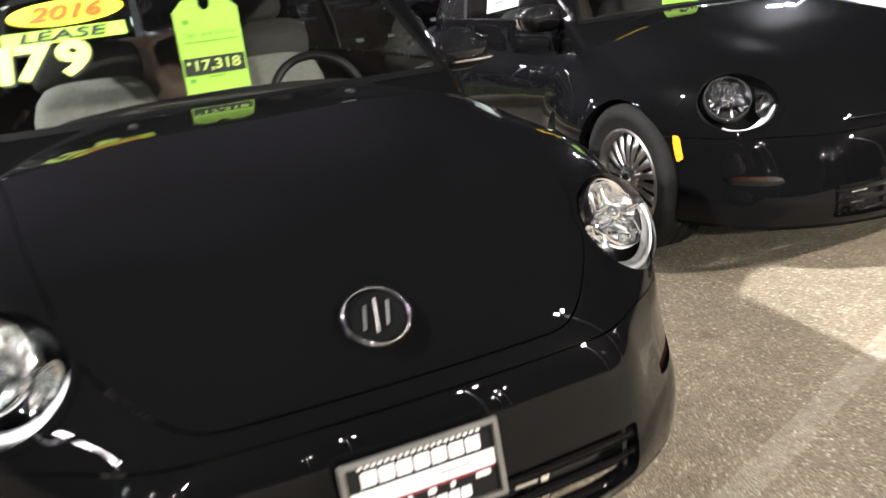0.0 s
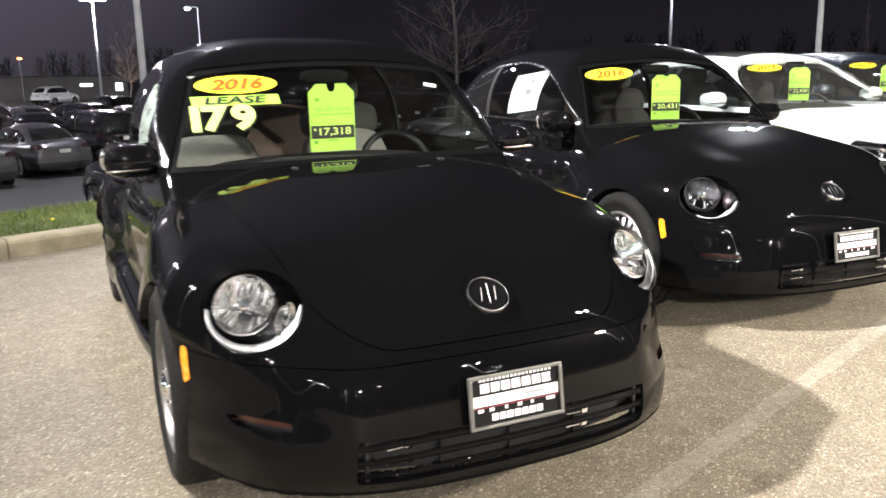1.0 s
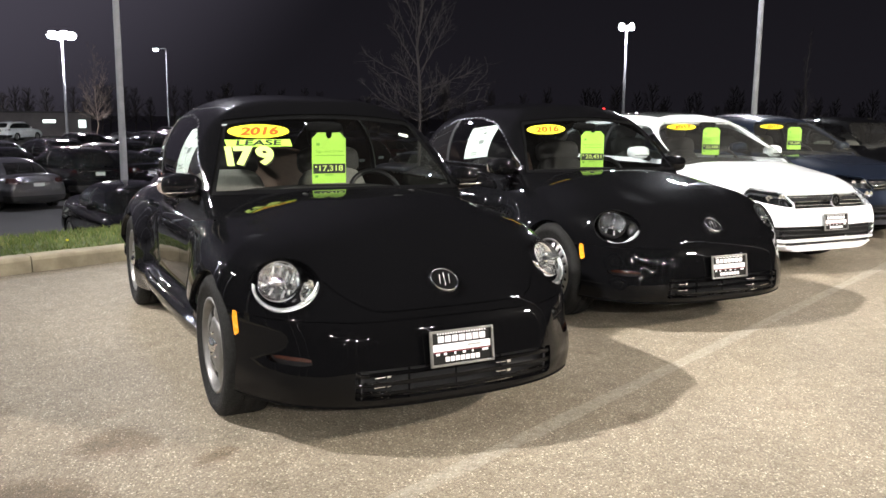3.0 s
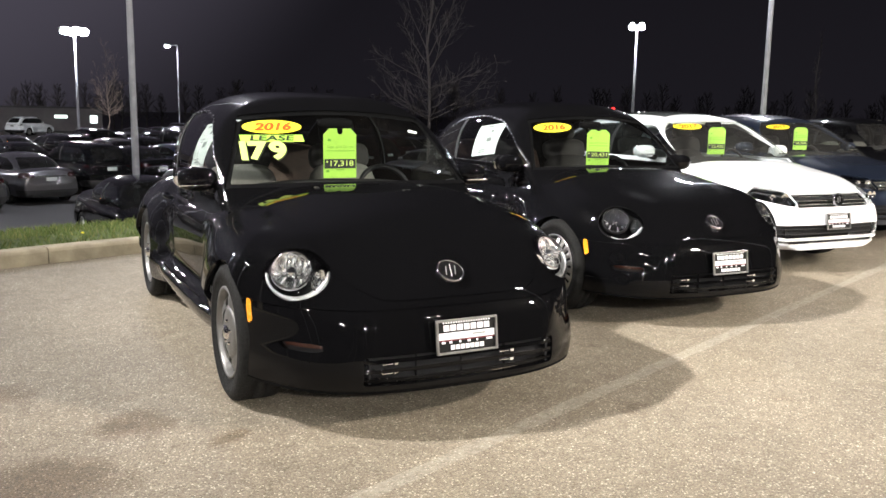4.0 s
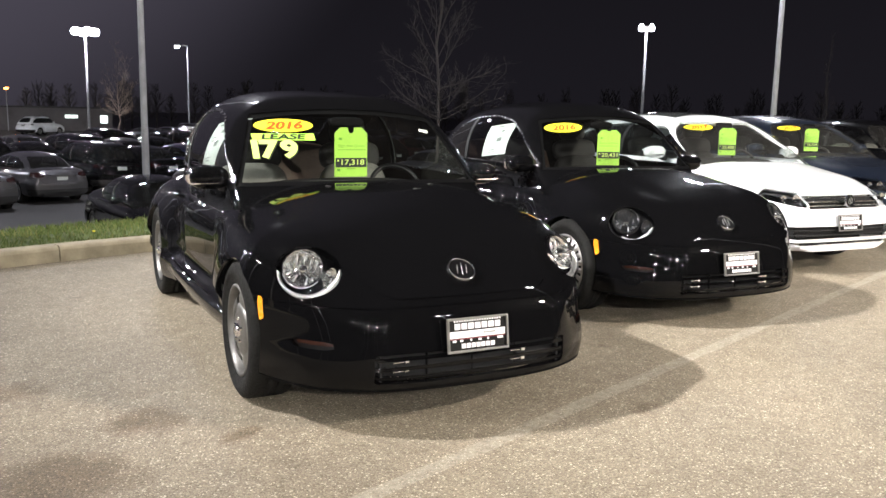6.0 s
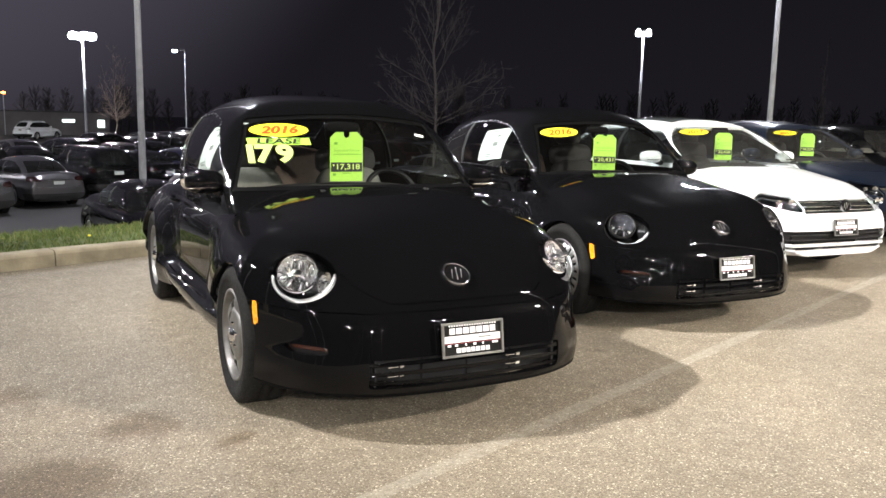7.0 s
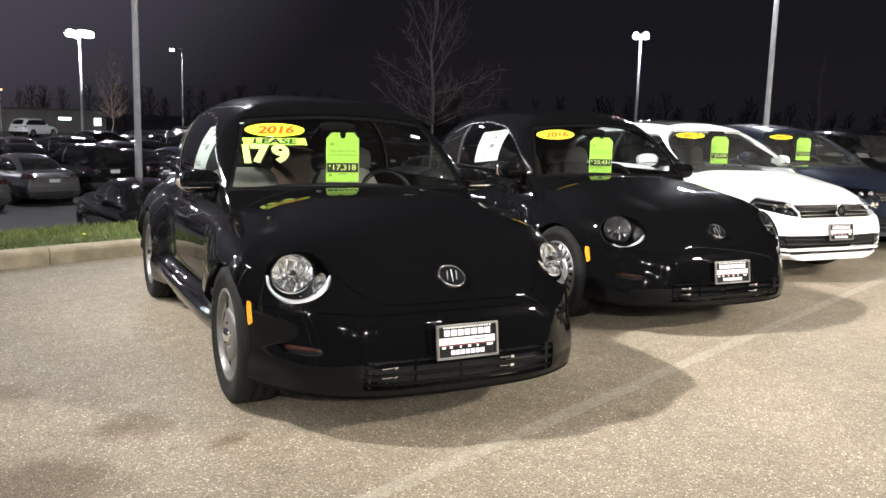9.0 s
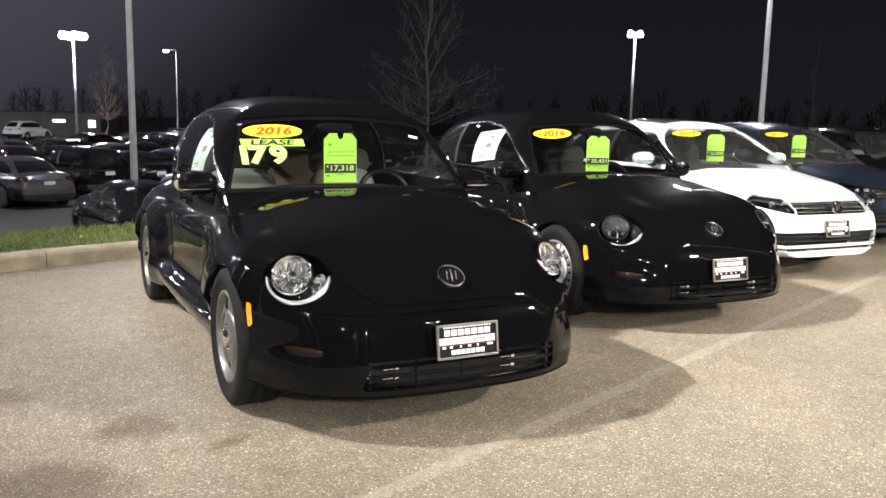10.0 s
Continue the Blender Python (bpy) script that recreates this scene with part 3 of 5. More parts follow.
def patch(w, h, corner=0.0, n=10, m=6):
    """Points and faces of a rectangle, cut fine enough to bend."""
    pts = [(w * (i / n - 0.5), h * (j / m - 0.5)) for j in range(m + 1) for i in range(n + 1)]
    faces = [(j * (n + 1) + i, j * (n + 1) + i + 1, (j + 1) * (n + 1) + i + 1, (j + 1) * (n + 1) + i) for j in range(m) for i in range(n)]
    return pts, faces


def oval(w, h, n=40, rings=6):
    pts, faces = [(0, 0)], []
    for r in range(1, rings + 1):
        for k in range(n):
            a = 2 * math.pi * k / n
            pts.append((w / 2 * r / rings * math.cos(a), h / 2 * r / rings * math.sin(a)))
    for k in range(n):
        faces.append((0, 1 + k, 1 + (k + 1) % n))
    for r in range(rings - 1):
        for k in range(n):
            a, b = 1 + r * n + k, 1 + r * n + (k + 1) % n
            faces.append((a, b, b + n, a + n))
    return pts, faces


def on_screen(body, cx, cz, turn=0.0, lift=0.006):
    """Where artwork on the windscreen goes; v runs up the glass."""
    c, s = math.cos(radians(turn)), math.sin(radians(turn))
    lean = math.hypot(1, body.screen[1])

    def place(u, v, more=0.0):
        x, z = cx + c * u - s * v, cz + (s * u + c * v) / lean
        y = float(body.shield(x, z))
        return (x, y - (lift + more) * 0.75, z + (lift + more) * 0.65)

    return place


def thicken(bm, thick):
    """Gives flat artwork a back and edges."""
    bmesh.ops.recalc_face_normals(bm, faces=bm.faces)
    n = Vector((0, 0, 0))
    for f in bm.faces:
        n += f.normal * f.calc_area()
    made = bmesh.ops.extrude_face_region(bm, geom=list(bm.faces))
    shift = -n.normalized() * thick if n.y < 0 or abs(n.x) > abs(n.y) else n.normalized() * thick
    bmesh.ops.translate(bm, verts=[g for g in made["geom"] if isinstance(g, bmesh.types.BMVert)], vec=shift)
    bmesh.ops.recalc_face_normals(bm, faces=bm.faces)


def slab_art(name, pts, faces, place, material, parent, label="", thick=0.0015):
    """Artwork with a little thickness, back and front."""
    bm = bmesh.new()
    vs = [bm.verts.new(place(*q)) for q in pts]
    for f in faces:
        try:
            bm.faces.new([vs[i] for i in f])
        except ValueError:
            pass
    thicken(bm, thick)
    return part(name, bm, material, parent, label)


def year_oval(m, body, text, cx, cz, w, h, turn=0.0):
    th = thing("year_sticker", "yellow oval windscreen sticker with orange year " + text, "sticker", m, "year stickers")
    slab_art("oval_film", *oval(w, h), on_screen(body, cx, cz, turn), YELLOW, th)
    pts, faces = lettering(text, h * 0.62, 0.35, 0.035 * h)
    pts = [(u * 1.25, v) for u, v in pts]
    flat_on("year_print", pts, faces, lambda u, v: on_screen(body, cx, cz, turn, 0.009)(u, v), ORANGE_INK, th, "orange slanted figures")
    return th


def price_tag(m, text, c, w, h, turn=0.0, slogan=""):
    """A lime paper tag, notched at the top, hanging behind the glass."""
    th = thing("price_tag", "lime green paper price tag reading " + text + " behind windscreen", "price tag", m, "price tags")
    base = pose(*c, 90, 0, turn)
    ch, nr = w * 0.17, w * 0.09
    out = [(-w / 2, -h / 2), (w / 2, -h / 2), (w / 2, h / 2 - ch), (w / 2 - ch, h / 2), (nr, h / 2), (nr, h / 2 - h * 0.045)]
    out += [(nr * math.cos(a), h / 2 - h * 0.045 + nr * 1.2 * math.sin(a)) for a in (-math.pi * k / 8 for k in range(1, 8))]
    out += [(-nr, h / 2 - h * 0.045), (-nr, h / 2), (-w / 2 + ch, h / 2), (-w / 2, h / 2 - ch)]
    bm = bmesh.new()
    f = bm.faces.new([bm.verts.new(base @ Vector((u, v, 0))) for u, v in out])
    bmesh.ops.triangulate(bm, faces=[f])
    thicken(bm, 0.002)
    part("tag_paper", bm, LIME, th)
    put_at = lambda d: (lambda u, v: base @ Vector((u, v, d)))
    pts, faces = patch(w * 0.95, h * 0.19)
    flat_on("price_band", [(u, v - h * 0.21) for u, v in pts], faces, put_at(0.004), DARK_INK, th, "dark price band")
    if slogan:
        pts, faces = lettering(slogan, h * 0.065, 0, 0.0)
        k = w * 0.80 / (max(p[0] for p in pts) - min(p[0] for p in pts))
        flat_on("slogan", [(u * k, v + h * 0.125) for u, v in pts], faces, put_at(0.005), GREEN_INK, th, "green slogan")
    pts, faces = lettering(text, h * 0.13, 0, 0.003 * h)
    k = w * 0.70 / (max(p[0] for p in pts) - min(p[0] for p in pts))
    flat_on("price_figures", [(u * k + w * 0.05, v - h * 0.21) for u, v in pts], faces, put_at(0.006), LIME_PALE, th, "pale lime figures")
    flat_on("price_dot", [(u - w * 0.40, v - h * 0.17) for u, v in oval(0.012, 0.012, 10, 1)[0]], oval(0.012, 0.012, 10, 1)[1], put_at(0.006), LIME_PALE, th)
    for cx, cy, bw, bh, mm in ((0.02, 0.05, 0.86, 0.012, GREEN_INK), (-0.33, 0.27, 0.10, 0.05, GREEN_INK), (-0.38, -0.36, 0.09, 0.045, GREEN_INK), (0.0, -0.335, 0.25, 0.015, GREEN_INK)):
        pts, faces = patch(w * bw, h * bh, n=1, m=1)
        flat_on("print_bar", [(u + w * cx, v + h * cy) for u, v in pts], faces, put_at(0.004 + 0.0002 * abs(cx)), mm, th)
    return th


def dealer_plate(m, c, lean=-6.0):
    """A dealer's advertising plate in a metal frame; its writing is bars."""
    th = thing("dealer_plate", "black and white dealer plate in a dull metal frame", "licence plate", m, "dealer plates")
    base = pose(*c, 90 + lean, 0, 0)
    w, h = 0.288, 0.138
    part("plate_back", box((0, 0, -0.004), (w, h, 0.006), base), PLATE_BLACK, th)
    bm = bmesh.new()
    for cc, ss in (((0, h / 2 + 0.001, 0.002), (w + 0.012, 0.010, 0.012)), ((0, -h / 2 - 0.001, 0.002), (w + 0.012, 0.010, 0.012)), ((-w / 2 - 0.001, 0, 0.002), (0.011, h - 0.008, 0.0118)), ((w / 2 + 0.001, 0, 0.002), (0.011, h - 0.008, 0.0118))):
        add_box(bm, cc, ss, base, 0.002)
    part("plate_frame", bm, STEEL, th, "dull metal frame")
    put_at = lambda d: (lambda u, v: base @ Vector((u, v, d)))
    pts, faces = patch(w * 0.955, h * 0.215, n=1, m=1)
    flat_on("white_band", [(u, v + h * 0.02) for u, v in pts], faces, put_at(0.0005), PLATE_WHITE, th)
    flat_on("red_line", *[(lambda q: ([(u, v - h * 0.115) for u, v in q[0]], q[1]))(patch(w * 0.955, h * 0.03, n=1, m=1))][0], put_at(0.0006), PLATE_RED, th)
    # two rows of heavy bars in place of the name, one of small ones above
    for row_y, tall, span, count, gap in ((0.275, 0.19, 0.80, 7, 0.16), (-0.335, 0.145, 0.58, 7, 0.16), (0.44, 0.05, 0.82, 19, 0.4)):
        step = w * span / count
        for k in range(count):
            x = (k - (count - 1) / 2) * step
            pts, faces = patch(step * (1 - gap), h * tall, n=1, m=1)
            flat_on("white_bar", [(u + x, v + h * row_y) for u, v in pts], faces, put_at(0.0008), PLATE_WHITE, th)
    for k, (x, ww) in enumerate(((-0.40, 0.06), (-0.28, 0.05), (-0.12, 0.03), (0.03, 0.05), (0.17, 0.03), (0.38, 0.10))):
        pts, faces = patch(w * ww, h * 0.07, n=1, m=1)
        flat_on("white_bar", [(u + w * x, v - h * 0.17) for u, v in pts], faces, put_at(0.0008), PLATE_WHITE, th)
    flat_on("grey_bar", *[(lambda q: ([(u + w * 0.2, v + h * 0.03) for u, v in q[0]], q[1]))(patch(w * 0.22, h * 0.05, n=1, m=1))][0], put_at(0.0012), GREY_INK, th)
    return th


def window_paper(m, place, w=0.22, h=0.30):
    th = thing("window_sheet", "pale printed sales sheet taped inside side window", "paper", m, "window sheets")
    slab_art("paper", *patch(w, h), lambda u, v: place(u, v, 0), PAPER, th)
    for cx, cy, bw, bh in ((-0.02, 0.12, 0.12, 0.012), (0.05, 0.0, 0.08, 0.035), (0.06, 0.075, 0.05, 0.02), (-0.03, -0.09, 0.12, 0.008), (-0.03, -0.11, 0.12, 0.006), (-0.05, 0.04, 0.08, 0.006), (-0.05, 0.02, 0.08, 0.006)):
        pts, faces = patch(bw, bh, n=1, m=1)
        flat_on("print_bar", [(u + cx, v + cy) for u, v in pts], faces, lambda u, v: place(u, v, 1), GREY_INK, th)
    return th


def seat(parent, x, y, cloth):
    s = new("seat")
    s.parent = parent
    s.matrix_basis = pose(x, y, 0)
    part("cushion", cushion((0, 0, 0.50), (0.25, 0.27, 0.10)), cloth, s, smooth=True)
    part("backrest", cushion((0, 0, 0), (0.25, 0.09, 0.28), m=pose(0, 0.31, 0.75, -16)), cloth, s, smooth=True)
    part("seat_shoulder", cushion((0, 0, 0), (0.22, 0.08, 0.10), m=pose(0, 0.42, 1.06, -14)), CLOTH_DARK, s, "dark upper part of the seat", smooth=True)
    part("headrest", cushion((0, 0, 0), (0.13, 0.055, 0.09), m=pose(0, 0.47, 1.24, -12)), CLOTH_DARK, s, smooth=True)
    for k in (-1, 1):
        part("headrest_post", tube([(k * 0.06, 0.45, 1.10), (k * 0.06, 0.47, 1.22)], 0.007, 6), CHROME, s)
    return s


def cabin(parent, body, cloth, wheel_x=0.40, dash_y=1.42, brown=False, seats=(2.15, 3.0)):
    """Dashboard, steering wheel, seats and mirror."""
    z = body.screen[3]
    part("cabin_floor", box((0, 2.3, 0.36), (1.36, 2.6, 0.12), bevel=0.03), CABIN, parent)
    dash = part("dashboard", cushion((0, dash_y + 0.22, z - 0.17), (0.66, 0.26, 0.17), 3.2), CABIN, parent, smooth=True)
    ring = new("steering_wheel")
    ring.parent = parent
    ring.matrix_basis = pose(wheel_x, dash_y + 0.40, z - 0.095, 65)
    part("wheel_rim", tube([(0.172 * math.cos(a), 0.172 * math.sin(a), 0) for a in (2 * math.pi * k / 32 for k in range(33))], 0.016, 8), WHEEL_GREY, ring, smooth=True)
    part("airbag_cover", cushion((0, -0.01, -0.02), (0.075, 0.065, 0.03)), TRIM, ring, smooth=True)
    for a in (0, 180, 270):
        part("wheel_spoke", tube([(0.06 * math.cos(radians(a)), 0.06 * math.sin(radians(a)), -0.02), (0.168 * math.cos(radians(a)), 0.168 * math.sin(radians(a)), 0)], 0.014, 6), ALLOY, ring, smooth=True)
    for sx in (-1, 1):
        seat(parent, sx * 0.36, seats[0], cloth)
    part("rear_bench", cushion((0, seats[1] + 0.02, 0.55), (0.56, 0.25, 0.11)), cloth, parent, smooth=True)
    part("rear_backrest", cushion((0, 0, 0), (0.56, 0.08, 0.30), m=pose(0, seats[1] + 0.32, 0.85, -20)), BROWN if brown else cloth, parent, smooth=True)
    my = float(body.shield(0.0, z + 0.30)) + 0.06
    part("rear_view_mirror", cushion((0, my + 0.03, z + 0.335), (0.11, 0.022, 0.03)), BLACKOUT, parent, smooth=True)
    if brown:
        part("glove_box", cushion((-0.36, dash_y + 0.16, z - 0.19), (0.24, 0.24, 0.10), 4), BROWN, parent, smooth=True)


def door_mirror(parent, x, y, z, side, material, simple=False, strip=True):
    h = new("door_mirror")
    h.parent = parent
    h.matrix_basis = pose(x, y, z)
    part("mirror_shell", cushion((side * 0.11, 0, 0.015), (0.105, 0.07, 0.065), 2.6), material, h, smooth=True)
    if simple:
        return h
    part("mirror_foot", tube([(side * -0.04, 0.03, -0.05), (side * 0.05, 0.01, -0.03)], 0.03, 8), TRIM, h, smooth=True)
    if strip:
        part("mirror_blinker", cushion((side * 0.13, -0.066, -0.012), (0.085, 0.014, 0.008), 2.6), CHROME, h, "bright strip on the mirror", smooth=True)
    part("mirror_glass", cushion((side * 0.125, 0.068, 0.02), (0.10, 0.012, 0.06), 2.6), CHROME, h, smooth=True)
    return h


def roundel(parent, c, nrm, r):
    """A chrome badge: ring with plain bars on a dark disc."""
    q = Vector(nrm).to_track_quat("X", "Z").to_matrix().to_4x4()
    m = Matrix.Translation(c) @ q
    b = part("badge", lathe([(0.0, 0.004), (r * 0.86, 0.004), (r * 0.88, -0.01)], m, 40), BLACKOUT, parent, "dark round badge")
    part("badge_ring", lathe([(r * 0.89, 0.002), (r * 0.91, 0.009), (r * 0.95, 0.012), (r, 0.007), (r * 1.01, -0.008)], m, 40), BADGE_METAL, b, smooth=True)
    for k in (-1, 0, 1):
        part("badge_bar", tube([m @ Vector((0.007, 0.34 * k * r - 0.12 * r, -0.55 * r * (1 - 0.3 * abs(k)))), m @ Vector((0.007, 0.34 * k * r + 0.12 * r, 0.55 * r * (1 - 0.3 * abs(k))))], r * 0.026, 6), ALLOY, b)
    return b


def headlamp(parent, body, mesh, axis_at, axis, rx, rz, side, dark=False):
    """A round lamp sunk in the wing: bowl, bezel, two reflectors, bulb cap and clear cover."""
    lamp = new("headlight")
    lamp.parent = parent
    # the oval leans: its outer end stands higher
    q = Vector(axis).to_track_quat("X", "Z").to_matrix() @ Matrix.Rotation(radians(15 * side), 3, "X")
    fx, fy, fz = (np.array(q.col[k]) for k in range(3))
    c = np.array(axis_at)

    def rad(p):
        d = p - c
        return np.hypot(d @ fy / rx, d @ fz / rz)

    front = lambda p: np.minimum(0.25 - np.abs((p - c) @ fx), 1)
    cover = clip(clip(mesh, lambda p: (1 - rad(p)) * rx - 0.004), front)
    ob = sheet("lamp_cover", cover, LENS, lamp, depth=0.006)
    if ob:
        ob.visible_shadow = False
    ring = clip(clip(clip(mesh, lambda p: (1 - rad(p)) * rx + 0.012), lambda p: (rad(p) - 1) * rx + 0.004), front)
    sheet("lamp_surround", ring, BLACK, lamp, depth=0.03, shift=0.002)
    m = Matrix.Translation(c) @ q.to_4x4()
    sc = Matrix.Diagonal((1, rx / 0.14, rz / 0.14, 1))
    part("lamp_bowl", lathe([(0.0, -0.14), (0.10, -0.13), (0.135, -0.08), (0.141, -0.028)], m @ sc, 40), TRIM if dark else DARK_CHROME, lamp, smooth=True)
    s = side
    main = pose(-0.044, s * 0.036, 0.018)
    # the bowl is pressed into many small flat mirrors
    rng_f = random.Random(31 + side)
    bm = bmesh.new()
    rows = []
    for k in range(19):
        a = 2 * math.pi * (k % 18) / 18
        rows.append([m @ main @ Vector((h, r * math.cos(a), r * math.sin(a))) for r, h in ((0.0, -0.062), (0.026, -0.056), (0.046, -0.046), (0.063, -0.028), (0.076, -0.010), (0.085, 0.006))])
    grid_mesh(bm, rows)
    bmesh.ops.remove_doubles(bm, verts=bm.verts, dist=1e-5)
    for w in bm.verts:
        w.co += Vector((rng_f.uniform(-1, 1), rng_f.uniform(-1, 1), rng_f.uniform(-1, 1))) * 0.0055
    bmesh.ops.triangulate(bm, faces=bm.faces)
    part("main_reflector", bm, DARK_CHROME if dark else BOWL, lamp)
    part("main_ring", lathe([(0.084, 0.004), (0.086, 0.010), (0.089, 0.010), (0.092, -0.02)], m @ main, 48), TRIM if dark else CHROME, lamp, smooth=True)
    part("bulb_shield", lathe([(0.0, 0.012), (0.014, 0.010), (0.022, 0.0), (0.024, -0.04)], m @ main, 24), CHROME, lamp, smooth=True)
    for k in range(-5, 6):
        if abs(k) > 1:
            part("reflector_flute", tube([m @ main @ Vector((-0.030 + 0.0022 * k * k, 0.0145 * k, -0.068 + 0.0016 * k * k)), m @ main @ Vector((-0.046 + 0.0018 * k * k, 0.012 * k, -0.022))], 0.0045, 6), CHROME if k % 2 else BEZEL, lamp, smooth=True)
    for k in range(-4, 5):
        part("reflector_flute", tube([m @ main @ Vector((-0.050 + 0.0022 * k * k, 0.014 * k, 0.018)), m @ main @ Vector((-0.022 + 0.0012 * k * k, 0.0155 * k, 0.074 - 0.0018 * k * k))], 0.004, 6), DARK_CHROME if dark else (BEZEL if k % 2 else CHROME), lamp, smooth=True)
    turn = pose(-0.036, -s * 0.092, 0.004) @ Matrix.Diagonal((1, 0.72, 1.35, 1))
    part("turn_reflector", lathe([(0.0, -0.03), (0.022, -0.024), (0.033, 0.0), (0.037, 0.004)], m @ turn, 28), DARK_CHROME if dark else BOWL, lamp, smooth=True)
    part("turn_bulb", lathe([(0.0, 0.004), (0.010, 0.0), (0.011, -0.03)], m @ turn, 16), CHROME, lamp, smooth=True)
    # the bright crescent below
    bm = bmesh.new()
    rows = []
    for k in range(33):
        f = k / 32
        a = radians(-90 + s * (18 - 116 * f if dark else 78 - 196 * f))
        wv = 0.007 + (0.026 if dark else 0.040) * math.sin(math.pi * (0.02 + 0.96 * f ** 1.9)) ** 0.8
        ro = 0.133
        rows.append([m @ sc @ Vector((xx, r * math.cos(a), r * math.sin(a))) for xx, r in ((-0.04, ro), (-0.028, ro - wv * 0.35), (-0.038, ro - wv * 0.75), (-0.055, ro - wv))])
    grid_mesh(bm, rows)
    part("lamp_crescent", bm, GUIDE if dark else BEZEL, lamp, "bright crescent below the lamp", smooth=True)
    return lamp, rad, front


def light_lines(body, ny=120, na=128, ncap=40, zc=0.42):
    low = shell(body.lower, 0.75, body.length - 0.75, zc, ny, na, ncap)
    low = clip(low, lambda p: p[:, 2] - body.bottom - 0.012)
    up = shell(body.upper, 1.95, body.length - 1.3, body.belt - 0.1, ny, na // 2 + 20, ncap, -0.12, math.pi + 0.12)
    # the roof piece begins where it leaves the lower body
    up = clip(up, lambda p: body.lower(p) + 0.004)
    return low, up


def beetle(m, label, slots, style, low, up, dark_lamp=False, cloth=None):
    body = BEETLE
    yf, yr, zw = body.wheel
    car = thing("compact_car", label, "car", m, "parked sales cars")
    gap = 0.0028
    absx = lambda p: np.abs(p[:, 0])

    def arch(p):
        a = np.minimum(np.hypot(p[:, 1] - yf, p[:, 2] - zw), np.hypot(p[:, 1] - yr, p[:, 2] - zw)) - 0.348
        return np.where(absx(p) > 0.5, a, 1.0)

    shellm = clip(low, arch)
    # the body is open where the cabin stands on it
    shellm = clip(shellm, lambda p: np.where((p[:, 2] > 0.85) & (p[:, 1] > 1.2) & (p[:, 1] < 3.6), body.upper(p) + 0.03, 1.0))
    lamps = []
    for s in (-1, 1):
        la = np.array([s * 0.664, 0.295, 0.686])
        ax = Vector((s * 0.34, -0.70, 0.50)).normalized()
        lamp, rad, front = headlamp(car, body, low, la, ax, 0.150, 0.124, s, dark_lamp)
        lamps.append((rad, s))
    for rad, s in lamps:
        shellm = clip(shellm, lambda p: np.where((p[:, 0] * s > 0.2) & (p[:, 1] < 0.8), (rad(p) - 1) * 0.14 - 0.001, 1.0))
    # openings in the bumper: the low grille and the fog lamp recesses
    gr = lambda p: np.where(p[:, 1] < 0.45, np.maximum(np.abs(p[:, 0]) - 0.47, np.abs(p[:, 2] - 0.300) - 0.062), 1.0)
    fog = lambda p: np.where(p[:, 1] < 0.6, ((np.abs((np.abs(p[:, 0]) - 0.682) / 0.072) ** 5 + np.abs((p[:, 2] - 0.390) / 0.017) ** 5) ** 0.2 - 1) * 0.02, 1.0)
    zb = 0.548
    xh = curve([(0.0, 0.40), (0.14, 0.47), (0.25, 0.525), (0.5, 0.575), (0.9, 0.62), (1.35, 0.70)], 0.04)
    hood = lambda p: np.minimum(smin(xh(p[:, 1]) - absx(p), (p[:, 2] - (0.578 + 0.25 * np.maximum(absx(p) - 0.36, 0) ** 1.2)), 0.12), 1.33 - p[:, 1])
    bumper = lambda p: np.minimum(zb - p[:, 2], 0.76 - p[:, 1])
    door = lambda p: np.minimum(np.minimum(p[:, 1] - 1.50, 2.80 - p[:, 1]), p[:, 2] - 0.36)
    sill = lambda p: np.minimum(np.minimum(0.355 - p[:, 2], p[:, 1] - 1.0), 3.0 - p[:, 1])
    rear = lambda p: p[:, 1] - 2.803
    bp = clip(clip(clip(shellm, lambda p: bumper(p) - gap), gr), fog)
    bump_ob = sheet("front_bumper", clip(bp, lambda p: p[:, 2] - 0.213), BLACK, car, depth=0.03)
    sheet("bumper_lip", clip(bp, lambda p: 0.211 - p[:, 2]), BLACKOUT, bump_ob, "dull black lower lip", depth=0.03)
    # grille bars follow the bumper
    for zz in (0.262, 0.302, 0.342):
        bar = clip(clip(low, lambda p: 0.009 - np.abs(p[:, 2] - zz)), lambda p: np.minimum(0.469 - absx(p), 0.4 - p[:, 1]))
        sheet("grille_bar", bar, BLACK, bump_ob, depth=0.025, shift=-0.004)
    back = clip(low, lambda p: np.minimum(np.minimum(0.56 - absx(p), 0.08 - np.abs(p[:, 2] - 0.305)), 0.4 - p[:, 1]))
    sheet("grille_back", back, TRIM, bump_ob, depth=0.0, shift=-0.06)
    for k in range(-2, 3):
        x = 0.22 * k
        y = 0.0
        while float(body.lower(np.array([x, y, 0.305]))) > 0 and y < 0.4:
            y += 0.002
        part("grille_stay", box((x, y + 0.024, 0.305), (0.009, 0.02, 0.122)), TRIM, bump_ob)
    # chrome pieces stand for the bright reflections at the bar ends
    for s, xx in ((-1, -0.36), (1, 0.20)):
        for zz in (0.283, 0.323):
            y = -0.012 + 0.02 * (xx / 0.3) ** 2
            part("glint_piece", box((xx, y, zz), (0.05, 0.014, 0.009), bevel=0.003), CHROME, bump_ob, "small chrome piece set as a glint on the grille")
            part("glint_piece", box((xx + 0.04, y, zz), (0.02, 0.014, 0.018), bevel=0.003), CHROME, bump_ob)
    for s in (-1, 1):
        fb = clip(low, lambda p: np.minimum(-fog(p) + 0.006, np.minimum(p[:, 0] * s, 0.6 - p[:, 1])))
        sheet("fog_lamp_recess", fb, TRIM, bump_ob, depth=0.0, shift=-0.045)
